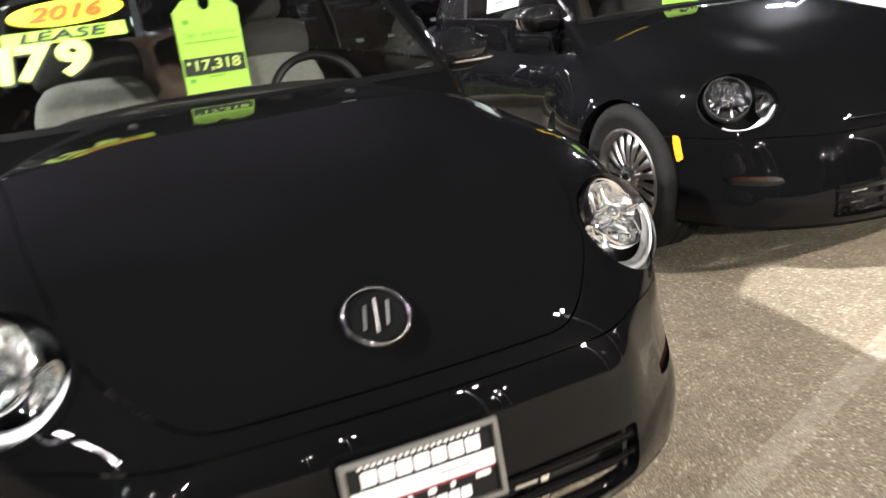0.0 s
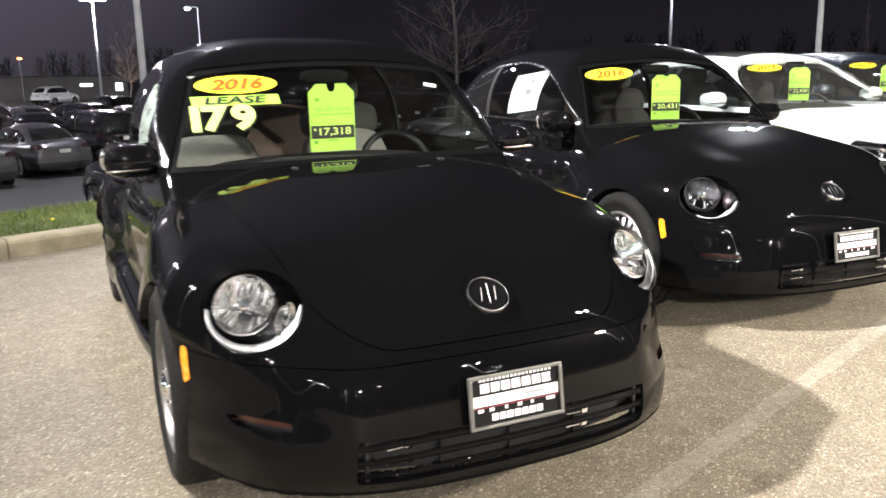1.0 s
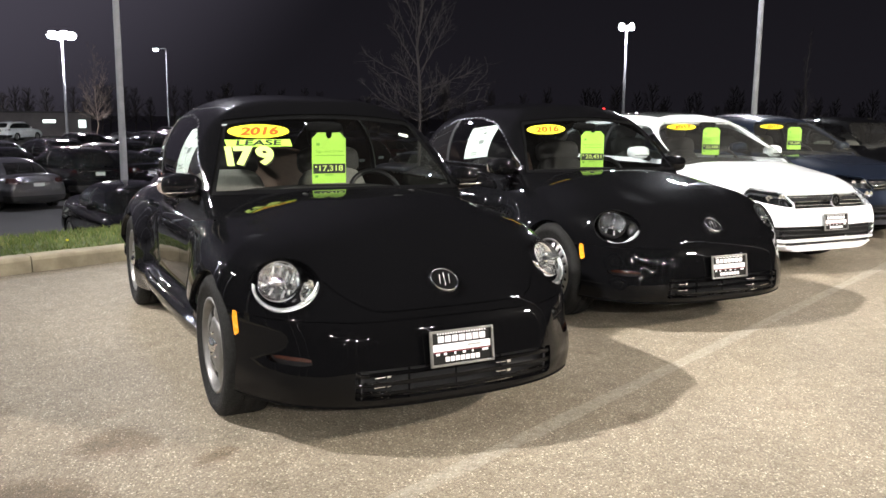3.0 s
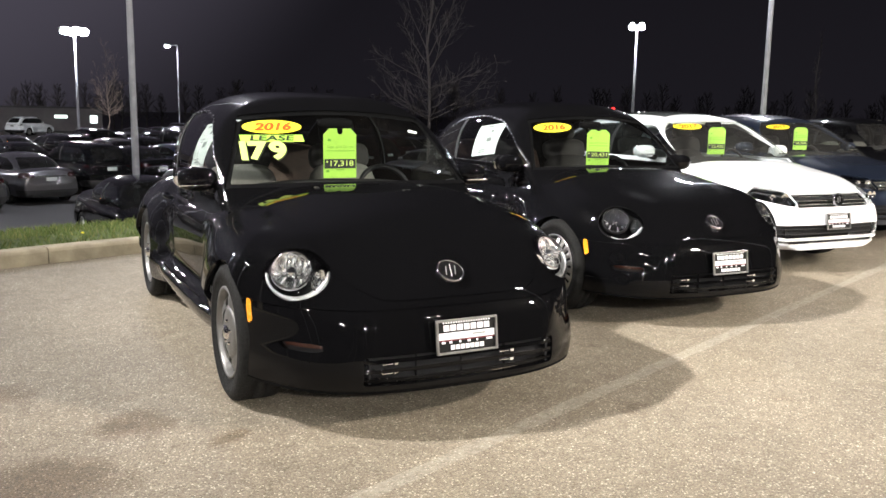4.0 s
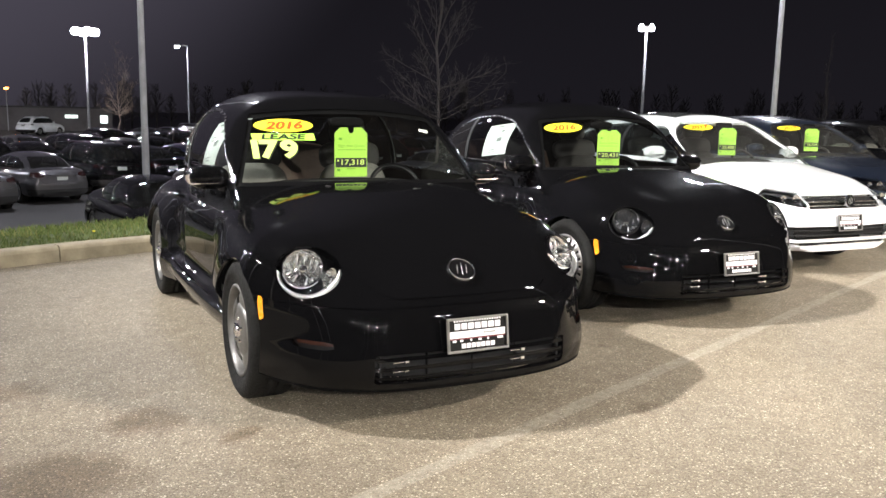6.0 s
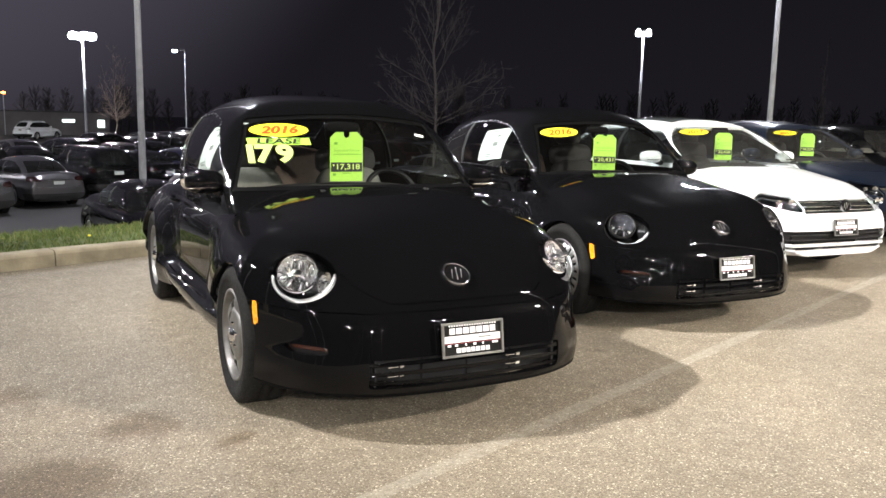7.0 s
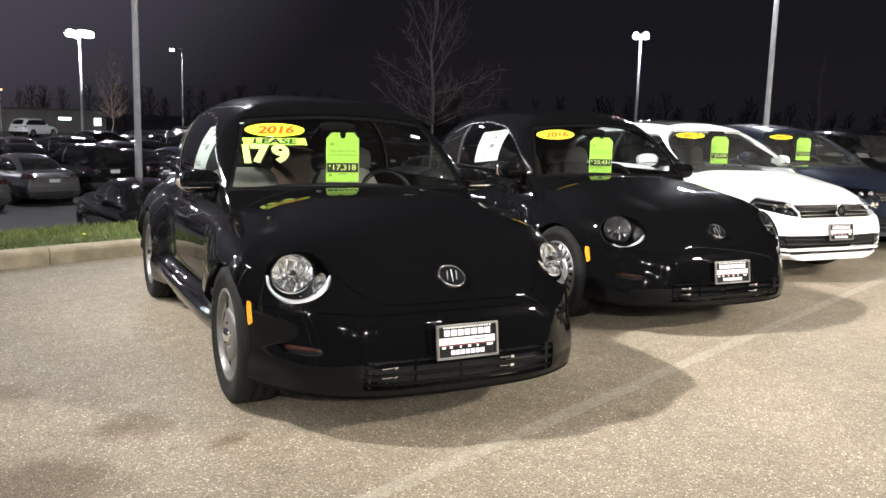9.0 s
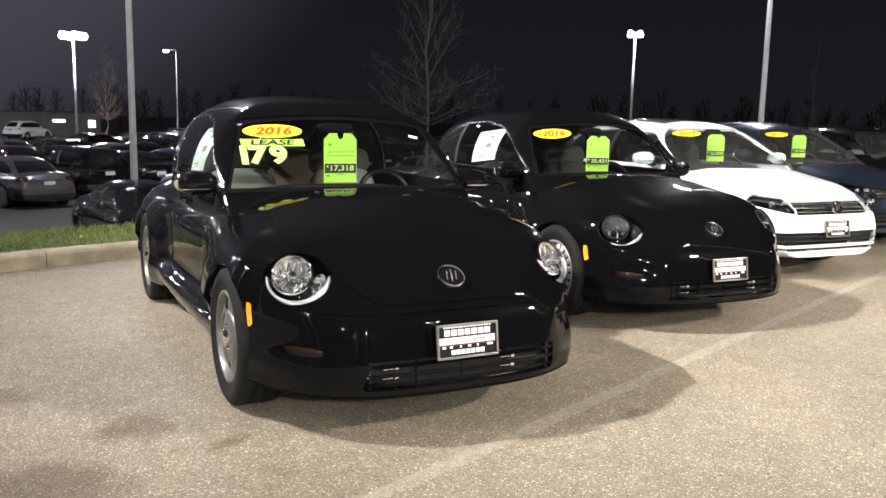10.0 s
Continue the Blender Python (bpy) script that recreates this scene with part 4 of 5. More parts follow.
        ft = clip(fb, lambda p: np.minimum(p[:, 2] - 0.390, 0.74 - absx(p)))
        sheet("bumper_reflector", ft, AMBER_DARK, bump_ob, "smoked amber lamp", depth=0.01, shift=-0.02)
    sheet("hood", clip(shellm, lambda p: hood(p) - gap), BLACK, car, depth=0.02)
    rest = clip(clip(shellm, lambda p: -hood(p)), lambda p: -bumper(p))
    for s in (-1, 1):
        half = clip(rest, lambda p: p[:, 0] * s)
        sheet("front_fender", clip(clip(half, lambda p: 1.497 - p[:, 1]), lambda p: -sill(p)), BLACK, car, depth=0.03)
        d = sheet("door", clip(clip(half, door), lambda p: -sill(p)), BLACK, car, depth=0.02)
        part("door_handle", tube([(s * 0.80, 2.52, 0.80), (s * 0.835, 2.56, 0.805), (s * 0.835, 2.68, 0.81), (s * 0.80, 2.72, 0.81)], 0.012, 8), BLACK, d, smooth=True)
        sheet("rear_fender", clip(clip(half, rear), lambda p: -sill(p)), BLACK, car, depth=0.03)
        sheet("sill", clip(half, sill), BLACK, car, depth=0.02)
        # a chrome line stands for the dull highlight along the sill
        part("sill_highlight", tube([(s * 0.832, 1.25, 0.300), (s * 0.834, 2.0, 0.300), (s * 0.832, 2.85, 0.300)], 0.005, 6), CHROME, car, "thin chrome line set as a highlight on the sill", smooth=True)
        mk = clip(low, lambda p: np.minimum(np.minimum(p[:, 0] * s - 0.3, 0.052 - np.abs(p[:, 2] - 0.502)), 0.016 - np.abs(p[:, 1] - 0.455 - 0.28 * (p[:, 2] - 0.502))))
        sheet("side_marker", mk, AMBER, car, "orange side marker lamp", depth=0.004, shift=0.004)
        for y in (yf, yr):
            part("wheel_well", wheel_well(0.375, pose(s * 0.66, y, zw) @ Matrix.Diagonal((s, 1, 1, 1))), TRIM, car, smooth=True)
            wheel(car, s * 0.758, y, zw, 0.327, s, slots, style)
    part("underbody", box((0, 2.1, 0.30), (1.0, 3.7, 0.16), bevel=0.03), TRIM, car)
    # roof, glass and pillars
    y0, slope, bow, z0 = body.screen
    pill = lambda p: 0.728 - 0.42 * (p[:, 2] - 0.95) - absx(p)
    frontal = lambda p: 0.10 - np.abs(y0 + slope * (p[:, 2] - z0) + bow * p[:, 0] ** 2 - p[:, 1])
    scr = lambda p: np.minimum(np.minimum(pill(p), frontal(p) + 0.0), np.minimum(1.380 - 0.12 * p[:, 0] ** 2 - p[:, 2], p[:, 2] - 0.968 + 0.02 * p[:, 0] ** 2))
    wtop = curve([(1.27, 0.90), (1.49, 1.07), (1.72, 1.225), (1.97, 1.33), (2.3, 1.37), (2.7, 1.35), (3.05, 1.24), (3.3, 1.06), (3.4, 0.95)], 0.05)
    lite = lambda p: np.minimum(np.minimum(wtop(p[:, 1]) - p[:, 2], p[:, 2] - 0.985), np.minimum(absx(p) - 0.3, np.minimum(p[:, 1] - 1.37, 3.35 - p[:, 1])))
    hatch = lambda p: np.minimum(np.minimum(p[:, 1] - 3.25, 0.45 - absx(p)), np.minimum(p[:, 2] - 1.0, 1.34 - p[:, 2]))
    g = sheet("windscreen", clip(up, lambda p: scr(p) - 0.002), SCREEN, car, depth=0.005, shift=-0.003)
    g.visible_shadow = False
    sheet("windscreen_band", clip(clip(up, lambda p: scr(p)), lambda p: -(scr(p) - 0.022)), BLACKOUT, car, depth=0.0, shift=-0.008)
    sheet("cowl", clip(up, lambda p: np.minimum(0.988 - p[:, 2] - 0.02 * p[:, 0] ** 2, scr(p) - 0.001)), BLACKOUT, car, "black plastic strip below the glass", depth=0.0, shift=0.002)
    sheet("roof", clip(clip(clip(up, lambda p: -scr(p)), lambda p: -lite(p)), lambda p: -hatch(p)), BLACK, car, depth=0.012)
    sheet("rear_window", clip(up, lambda p: hatch(p) - 0.002), TINTED, car, depth=0.005, shift=-0.003)
    for s in (-1, 1):
        side = clip(up, lambda p: np.minimum(lite(p) - 0.004, p[:, 0] * s))
        g = sheet("side_window", clip(side, lambda p: 2.62 - p[:, 1]), SIDE_GLASS, car, depth=0.005, shift=-0.003)
        sheet("quarter_window", clip(side, lambda p: p[:, 1] - 2.68), TINTED, car, depth=0.005, shift=-0.003)
        sheet("door_pillar", clip(side, lambda p: 0.03 - np.abs(p[:, 1] - 2.65)), TRIM, car, depth=0.01)
        sheet("window_trim", clip(clip(clip(up, lambda p: np.minimum(lite(p) + 0.004, p[:, 0] * s)), lambda p: -(lite(p) - 0.008)), lambda p: p[:, 1] - 1.38), WINDOW_METAL, car, "thin bright window trim", depth=0.004, shift=0.002)
        door_mirror(car, s * 0.725, 1.50, 0.985, s, BLACK, strip=not dark_lamp)
    cabin(car, body, cloth or CLOTH, brown=True)
    y = 0.0
    while float(body.lower(np.array([0.0, y, 0.668]))) > 0:
        y += 0.001
    at = np.array([0.0, y, 0.668])
    up_n = normals(body.lower, at)
    roundel(car, at + 0.006 * up_n, up_n, 0.066)
    for k in (-1, 1):
        part("washer_jet", cushion((k * 0.30, 1.10, 0.972), (0.012, 0.02, 0.008)), TRIM, car, smooth=True)
    return car

# ---- sedans, and the many cars of the lower lot ----
SEDAN = Body(
    half=[(0.05, 0.55), (0.2, 0.70), (0.6, 0.83), (1.2, 0.885), (3.4, 0.885), (4.2, 0.84), (4.6, 0.72)],
    top=[(0.05, 0.66), (0.15, 0.74), (0.5, 0.86), (1.0, 0.945), (1.3, 0.98), (2.4, 0.98), (3.6, 1.03), (4.2, 1.06), (4.5, 1.03), (4.6, 0.8)],
    roof=[(0.9, 1.22), (1.3, 1.30), (1.7, 1.385), (2.1, 1.44), (2.5, 1.453), (3.0, 1.43), (3.4, 1.34), (3.8, 1.15), (4.05, 0.95)],
    roof_half=[(0.9, 0.74), (1.3, 0.76), (2.2, 0.775), (3.2, 0.75), (3.7, 0.68), (4.05, 0.5)],
    fenders=[((0.60, 0.9, 0.40), (0.295, 0.75, 0.36), 2.6), ((0.60, 3.55, 0.42), (0.295, 0.75, 0.36), 2.6)],
    bumpers=[((0, 0.7, 0.42), (0.855, 0.71, 0.24), 2.6), ((0, 3.95, 0.48), (0.87, 0.70, 0.28), 3.4), ((0, 2.2, 0.30), (0.87, 1.7, 0.11), 4.0)],
    n=4.2, nroof=2.9, belt=0.93, screen=(1.11, 1.55, 0.20, 0.98), seam=0.04, length=4.65, wheel=(0.90, 3.55, 0.32))

WAGON = Body(
    half=[(0.05, 0.70), (0.2, 0.82), (0.6, 0.89), (1.2, 0.91), (3.4, 0.91), (4.2, 0.88), (4.5, 0.80)],
    top=[(0.05, 0.80), (0.15, 0.92), (0.5, 1.02), (1.0, 1.08), (1.3, 1.10), (3.6, 1.12), (4.3, 1.1), (4.5, 0.9)],
    roof=[(0.8, 1.48), (1.3, 1.56), (1.7, 1.64), (2.3, 1.69), (3.2, 1.68), (3.9, 1.62), (4.2, 1.45), (4.42, 1.1)],
    roof_half=[(0.8, 0.76), (1.3, 0.78), (2.2, 0.79), (3.6, 0.77), (4.42, 0.70)],
    fenders=[((0.60, 0.9, 0.46), (0.32, 0.72, 0.42), 2.6), ((0.60, 3.5, 0.46), (0.32, 0.72, 0.42), 2.6)],
    bumpers=[((0, 0.7, 0.50), (0.9, 0.71, 0.28), 3.4), ((0, 3.85, 0.56), (0.9, 0.68, 0.32), 3.4), ((0, 2.2, 0.36), (0.89, 1.7, 0.12), 4.0)],
    n=3.4, nroof=3.2, belt=1.05, screen=(1.25, 1.25, 0.18, 1.08), seam=0.04, bottom=0.25, length=4.55, wheel=(0.90, 3.5, 0.35))


def nose_line(body, z, reach, back):
    """Points across the nose of a car at one height."""
    pts = []
    for x in np.linspace(-reach, reach, 17):
        y = -0.02
        while float(body.lower(np.array([x, y, z]))) > 0 and y < 0.6:
            y += 0.004
        pts.append((x, y + back, z))
    return pts


def sedan(m, body, low, up, paint, label, name="sedan", front="detailed", cloth=None, group="parked sales cars", tall=False):
    """A saloon or a tall wagon, front at y = 0."""
    car = thing(name, label, "car", m, group)
    yf, yr, zw = body.wheel
    L = body.length
    b = body.belt
    absx = lambda p: np.abs(p[:, 0])
    R = zw + 0.04
    fine = front == "detailed"

    def arch(p):
        a = np.minimum(np.hypot(p[:, 1] - yf, p[:, 2] - zw), np.hypot(p[:, 1] - yr, p[:, 2] - zw)) - R
        return np.where(absx(p) > 0.52, a, 1.0)

    sh = clip(low, arch)
    if fine:
        sh = clip(sh, lambda p: np.where((p[:, 2] > 0.85) & (p[:, 1] > 1.05) & (p[:, 1] < 3.7), body.upper(p) + 0.03, 1.0))
    dz = b - 0.93
    gtop = lambda p: 0.735 + dz * 0.8 - 0.03 * absx(p)
    grille = lambda p: np.minimum(np.minimum(0.462 - absx(p), 0.058 - np.abs(p[:, 2] - (0.662 + dz * 0.7))), 0.5 - p[:, 1])
    eye = lambda p: np.minimum(np.minimum(absx(p) - 0.464, 0.060 - 0.05 * np.maximum(p[:, 1] - 0.1, 0) - np.abs(p[:, 2] - (0.668 + dz * 0.7) - 0.07 * (absx(p) - 0.4) - 0.13 * np.maximum(p[:, 1] - 0.08, 0))), 0.40 - p[:, 1])
    intake = lambda p: np.minimum(np.minimum(0.74 - absx(p), 0.058 - np.abs(p[:, 2] - (0.385 + dz * 0.5))), 0.5 - p[:, 1])
    slot = lambda p: np.minimum(np.minimum(0.78 - absx(p), 0.016 - np.abs(p[:, 2] - (0.285 + dz * 0.3))), 0.5 - p[:, 1])
    tail = lambda p: np.minimum(np.minimum(absx(p) - 0.47, 0.07 - np.abs(p[:, 2] - (0.86 + dz))), p[:, 1] - (L - 0.42))
    hood = lambda p: np.minimum(np.minimum(0.72 + 0.05 * p[:, 1] - absx(p), p[:, 2] - gtop(p)), (1.36 if tall else 1.22) - p[:, 1])
    trunk = lambda p: np.minimum(np.minimum(0.66 - absx(p), p[:, 2] - (0.62 + dz)), p[:, 1] - (L - 0.8))
    cut = sh
    for q in (grille, eye, intake, slot, tail):
        cut = clip(cut, lambda p, q=q: -q(p) - 0.001)
    sheet("hood", clip(cut, lambda p: hood(p) - 0.003), paint, car, depth=0.02)
    rest = clip(cut, lambda p: -hood(p))
    fb = sheet("front_bumper", clip(rest, lambda p: np.minimum(0.60 + dz - p[:, 2], yf - p[:, 1])), paint, car, depth=0.02)
    rest = clip(rest, lambda p: np.maximum(p[:, 2] - 0.603 - dz, p[:, 1] - yf))
    sheet("trunk_lid", clip(rest, lambda p: trunk(p) - 0.003), paint, car, depth=0.02)
    rest = clip(rest, lambda p: -trunk(p))
    for s in (-1, 1):
        half = clip(rest, lambda p: p[:, 0] * s)
        sheet("front_fender", clip(half, lambda p: 1.45 - p[:, 1]), paint, car, depth=0.02)
        sheet("front_door", clip(half, lambda p: np.minimum(p[:, 1] - 1.454, 2.45 - p[:, 1])), paint, car, depth=0.02)
        sheet("rear_door", clip(half, lambda p: np.minimum(p[:, 1] - 2.454, 3.25 - p[:, 1])), paint, car, depth=0.02)
        sheet("rear_quarter", clip(half, lambda p: p[:, 1] - 3.254), paint, car, depth=0.02)
        if fine:
            part("door_handle", cushion((s * 0.885, 2.3, 0.84 + dz), (0.02, 0.09, 0.014)), paint, car, smooth=True)
            part("door_handle", cushion((s * 0.885, 3.12, 0.86 + dz), (0.02, 0.09, 0.014)), paint, car, smooth=True)
        ey = clip(low, lambda p: np.minimum(eye(p), p[:, 0] * s))
        h = sheet("headlight", ey, LENS if fine else DARK_CHROME, car, depth=0.005)
        if fine and h:
            h.visible_shadow = False
            sheet("lamp_back", ey, DARK_CHROME, h, depth=0.0, shift=-0.045)
            for xx, rr in ((0.55, 0.034), (0.66, 0.026)):
                part("lamp_reflector", lathe([(0.0, -0.05), (rr * 0.7, -0.035), (rr, 0.0), (rr + 0.006, 0.0)], Matrix.Translation((s * xx, 0.09 + 0.5 * (xx - 0.45) ** 1.3, 0.685 + dz * 0.7)) @ Vector((s * 0.2, -1, 0.1)).to_track_quat("X", "Z").to_matrix().to_4x4(), 28), CHROME, h, smooth=True)
        sheet("tail_lamp", clip(low, lambda p: np.minimum(tail(p), p[:, 0] * s)), RED, car, depth=0.005)
        for y in (yf, yr):
            part("wheel_well", wheel_well(R + 0.015, pose(s * 0.68, y, zw) @ Matrix.Diagonal((s, 1, 1, 1))), TRIM, car, smooth=True)
            wheel(car, s * 0.785, y, zw, zw + 0.002, s, 10, "spoke" if fine else "plain")
        door_mirror(car, s * 0.82, 1.75 if tall else 1.62, b + 0.09, s, paint, not fine)
    part("underbody", box((0, L / 2, 0.32), (1.1, L - 0.6, 0.16), bevel=0.03), TRIM, car)
    sheet("grille_back", clip(low, lambda p: grille(p)), TRIM, fb, depth=0.0, shift=-0.04)
    for k in (-1, 0, 1) if fine else (0,):
        part("grille_bar", tube(nose_line(body, 0.662 + dz * 0.7 + 0.034 * k, 0.455, 0.004), 0.006, 6), CHROME, fb, "chrome grille bar", smooth=True)
    sheet("intake_back", clip(low, intake), TRIM, fb, depth=0.0, shift=-0.05)
    sheet("intake_slot", clip(low, slot), TRIM, fb, depth=0.0, shift=-0.03)
    for k in (-1, 1) if fine else ():
        part("intake_bar", tube(nose_line(body, 0.385 + dz * 0.5 + 0.022 * k, 0.72, 0.012), 0.007, 6), TRIM, fb, smooth=True)
    if fine:
        roundel(car, (0, 0.012, 0.668), (0, -1, 0.12), 0.058)
    # glass
    y0, slope, bow, z0 = body.screen
    frontal = lambda p: 0.10 - np.abs(y0 + slope * (p[:, 2] - z0) + bow * p[:, 0] ** 2 - p[:, 1])
    zt = float(body.roof(2.0)) - (0.075 if not tall else 0.10)
    scr = lambda p: np.minimum(np.minimum(0.775 - 0.31 * (p[:, 2] - b) - absx(p), frontal(p)), zt - p[:, 2])
    w = [(1.0, b - 0.1), (1.40, b + 0.12), (1.88, zt - 0.05), (2.4, zt - 0.02), (3.0, zt - 0.05), (3.45, b + 0.22), (3.72, b)] if not tall else [(1.1, b - 0.1), (1.5, b + 0.2), (1.9, zt - 0.06), (2.4, zt - 0.03), (3.6, zt - 0.05), (4.05, b + 0.25), (4.15, b)]
    wtop = curve(w, 0.05)
    lite = lambda p: np.minimum(np.minimum(wtop(p[:, 1]) - p[:, 2], p[:, 2] - b - 0.04), absx(p) - 0.35)
    rwin = lambda p: np.minimum(np.minimum(0.60 - 0.3 * (p[:, 2] - b) - absx(p), p[:, 1] - (3.25 if not tall else 4.0)), np.minimum(p[:, 2] - b - 0.09, zt - 0.02 - p[:, 2]))
    g = sheet("windscreen", clip(up, lambda p: scr(p) - 0.003), HAZY_SCREEN if fine else TINTED, car, depth=0.005, shift=-0.003)
    if fine and g:
        g.visible_shadow = False
    sheet("rear_window", clip(up, lambda p: rwin(p) - 0.003), TINTED, car, depth=0.005, shift=-0.003)
    sheet("roof", clip(clip(clip(up, lambda p: -scr(p)), lambda p: -lite(p)), lambda p: -rwin(p)), paint, car, depth=0.03)
    if fine:
        sheet("sunroof", clip(up, lambda p: np.minimum(np.minimum(0.42 - absx(p), p[:, 1] - 1.95), np.minimum(2.75 - p[:, 1], p[:, 2] - 1.3))), TINTED if paint is WHITE else paint, car, depth=0.004, shift=0.004)
    for s in (-1, 1):
        side = clip(up, lambda p: np.minimum(lite(p) - 0.003, p[:, 0] * s))
        sheet("front_side_window", clip(side, lambda p: 2.42 - p[:, 1]), SCREEN if fine else TINTED, car, depth=0.005, shift=-0.003)
        sheet("rear_side_window", clip(side, lambda p: p[:, 1] - 2.48), TINTED, car, depth=0.005, shift=-0.003)
        sheet("door_pillar", clip(side, lambda p: 0.03 - np.abs(p[:, 1] - 2.45)), TRIM, car, depth=0.01)
    if not fine:
        # the tail: number plate, bright strip and dark lower edge
        ty = L
        while float(body.lower(np.array([0.0, ty, 0.74 + dz]))) > 0:
            ty -= 0.004
        part("rear_plate", box((0, ty + 0.004, 0.72 + dz), (0.31, 0.012, 0.15), bevel=0.004), GREY_INK, car, "small number plate")
        part("tail_strip", tube([(x, ty + 0.006 - 0.10 * x * x, 0.83 + dz) for x in np.linspace(-0.42, 0.42, 7)], 0.012, 6), CHROME, car, "bright strip on the tail", smooth=True)
        sheet("rear_valance", clip(low, lambda p: np.minimum(0.44 + dz * 0.6 - p[:, 2], p[:, 1] - (L - 0.45))), TRIM, car, depth=0.0, shift=0.004)
        # chrome trim added along the windows for glints, and rails on the tall roofs
        for s in (-1, 1):
            pts = []
            for y in np.linspace(1.6, 3.5, 7):
                x = 0.95
                while float(body.lower(np.array([x, y, b - 0.01]))) > 0 and x > 0.6:
                    x -= 0.005
                pts.append((s * x, y, b - 0.005))
            part("glint_trim", tube(pts, 0.009, 6), CHROME, car, "thin chrome trim added below the windows for glints", smooth=True)
            if tall:
                rail = [(s * 0.60, y, float(body.roof(y)) + (0.0 if 0 < i < 5 else -0.05)) for i, y in enumerate(np.linspace(1.9, 3.8, 6))]
                part("roof_rail", tube(rail, 0.016, 6), CHROME, car, "bright roof rail", smooth=True)
    if fine:
        cabin(car, body, cloth or CLOTH_DARK, dash_y=1.34, seats=(2.1, 3.0))
    return car


# ---- light poles and trees ----
def light_pole(x, y, z, h, heads, label, r=0.09, name="lot_light", arm=0.45, watts=0.0, group="lot lights", size=0.5, tilt=0.0, lens=0.10, tone=(1.0, 0.95, 0.89), aim=None, beam=60.0):
    """A tapered pole on a concrete foot with shoebox heads; heads are the headings of its arms."""
    th = thing(name, label, "street lamp", pose(x, y, z), group)
    part("concrete_foot", lathe([(0.0, 0.7), (0.24, 0.7), (0.27, 0.66), (0.29, 0.0)], pose(0, 0, 0, 0, -90), 24), CONCRETE, th, smooth=False)
    part("base_plate", box((0, 0, 0.72), (0.34, 0.34, 0.03), bevel=0.008), POLE, th)
    part("pole", tube([(0, 0, 0.72), (0, 0, h * 0.5), (0, 0, h)], [r, r * 0.85, r * 0.7], 16), POLE, th, smooth=True)
    for a in heads:
        m = pose(0, 0, h, 0, 0, a)
        hd = part("lamp_head", box((arm + size / 2, 0, 0.05), (size, 0.34, 0.14), m, 0.03), POLE, th)
        part("arm", box((arm / 2, 0, 0.05), (arm, 0.07, 0.07), m), POLE, hd)
        part("lens", cushion((arm + size / 2, 0, -0.03), (size * 0.43, max(0.14, lens), lens) if watts else (0.13, 0.09, 0.045), 2.6, m), LAMP_GLOW if watts else LAMP_FULL, hd, "glowing lens")
        if watts and aim:
            # a floodlight with a beam of its own
            la = bpy.data.lights.new("lamp_light", "SPOT")
            la.energy, la.color, la.shadow_soft_size, la.spot_size, la.spot_blend = watts, tone, 0.16, radians(beam), 1.0
            lo = new("lamp_light", la)
            lo.parent = th
            at = m @ Vector((arm + size / 2, 0, -0.32))
            lo.matrix_basis = look(at, Vector(aim) - Vector((x, y, z)))
        elif watts:
            la = bpy.data.lights.new("lamp_light", "AREA")
            la.shape, la.size, la.size_y, la.energy, la.color = "RECTANGLE", size * 0.86, 0.28, watts, tone
            lo = new("lamp_light", la)
            lo.parent = th
            lo.matrix_basis = m @ pose(arm + size / 2, 0, -0.14) @ pose(0.12 * math.sin(radians(tilt)), 0, -0.06 * math.sin(radians(tilt)), 0, -tilt)
    return th


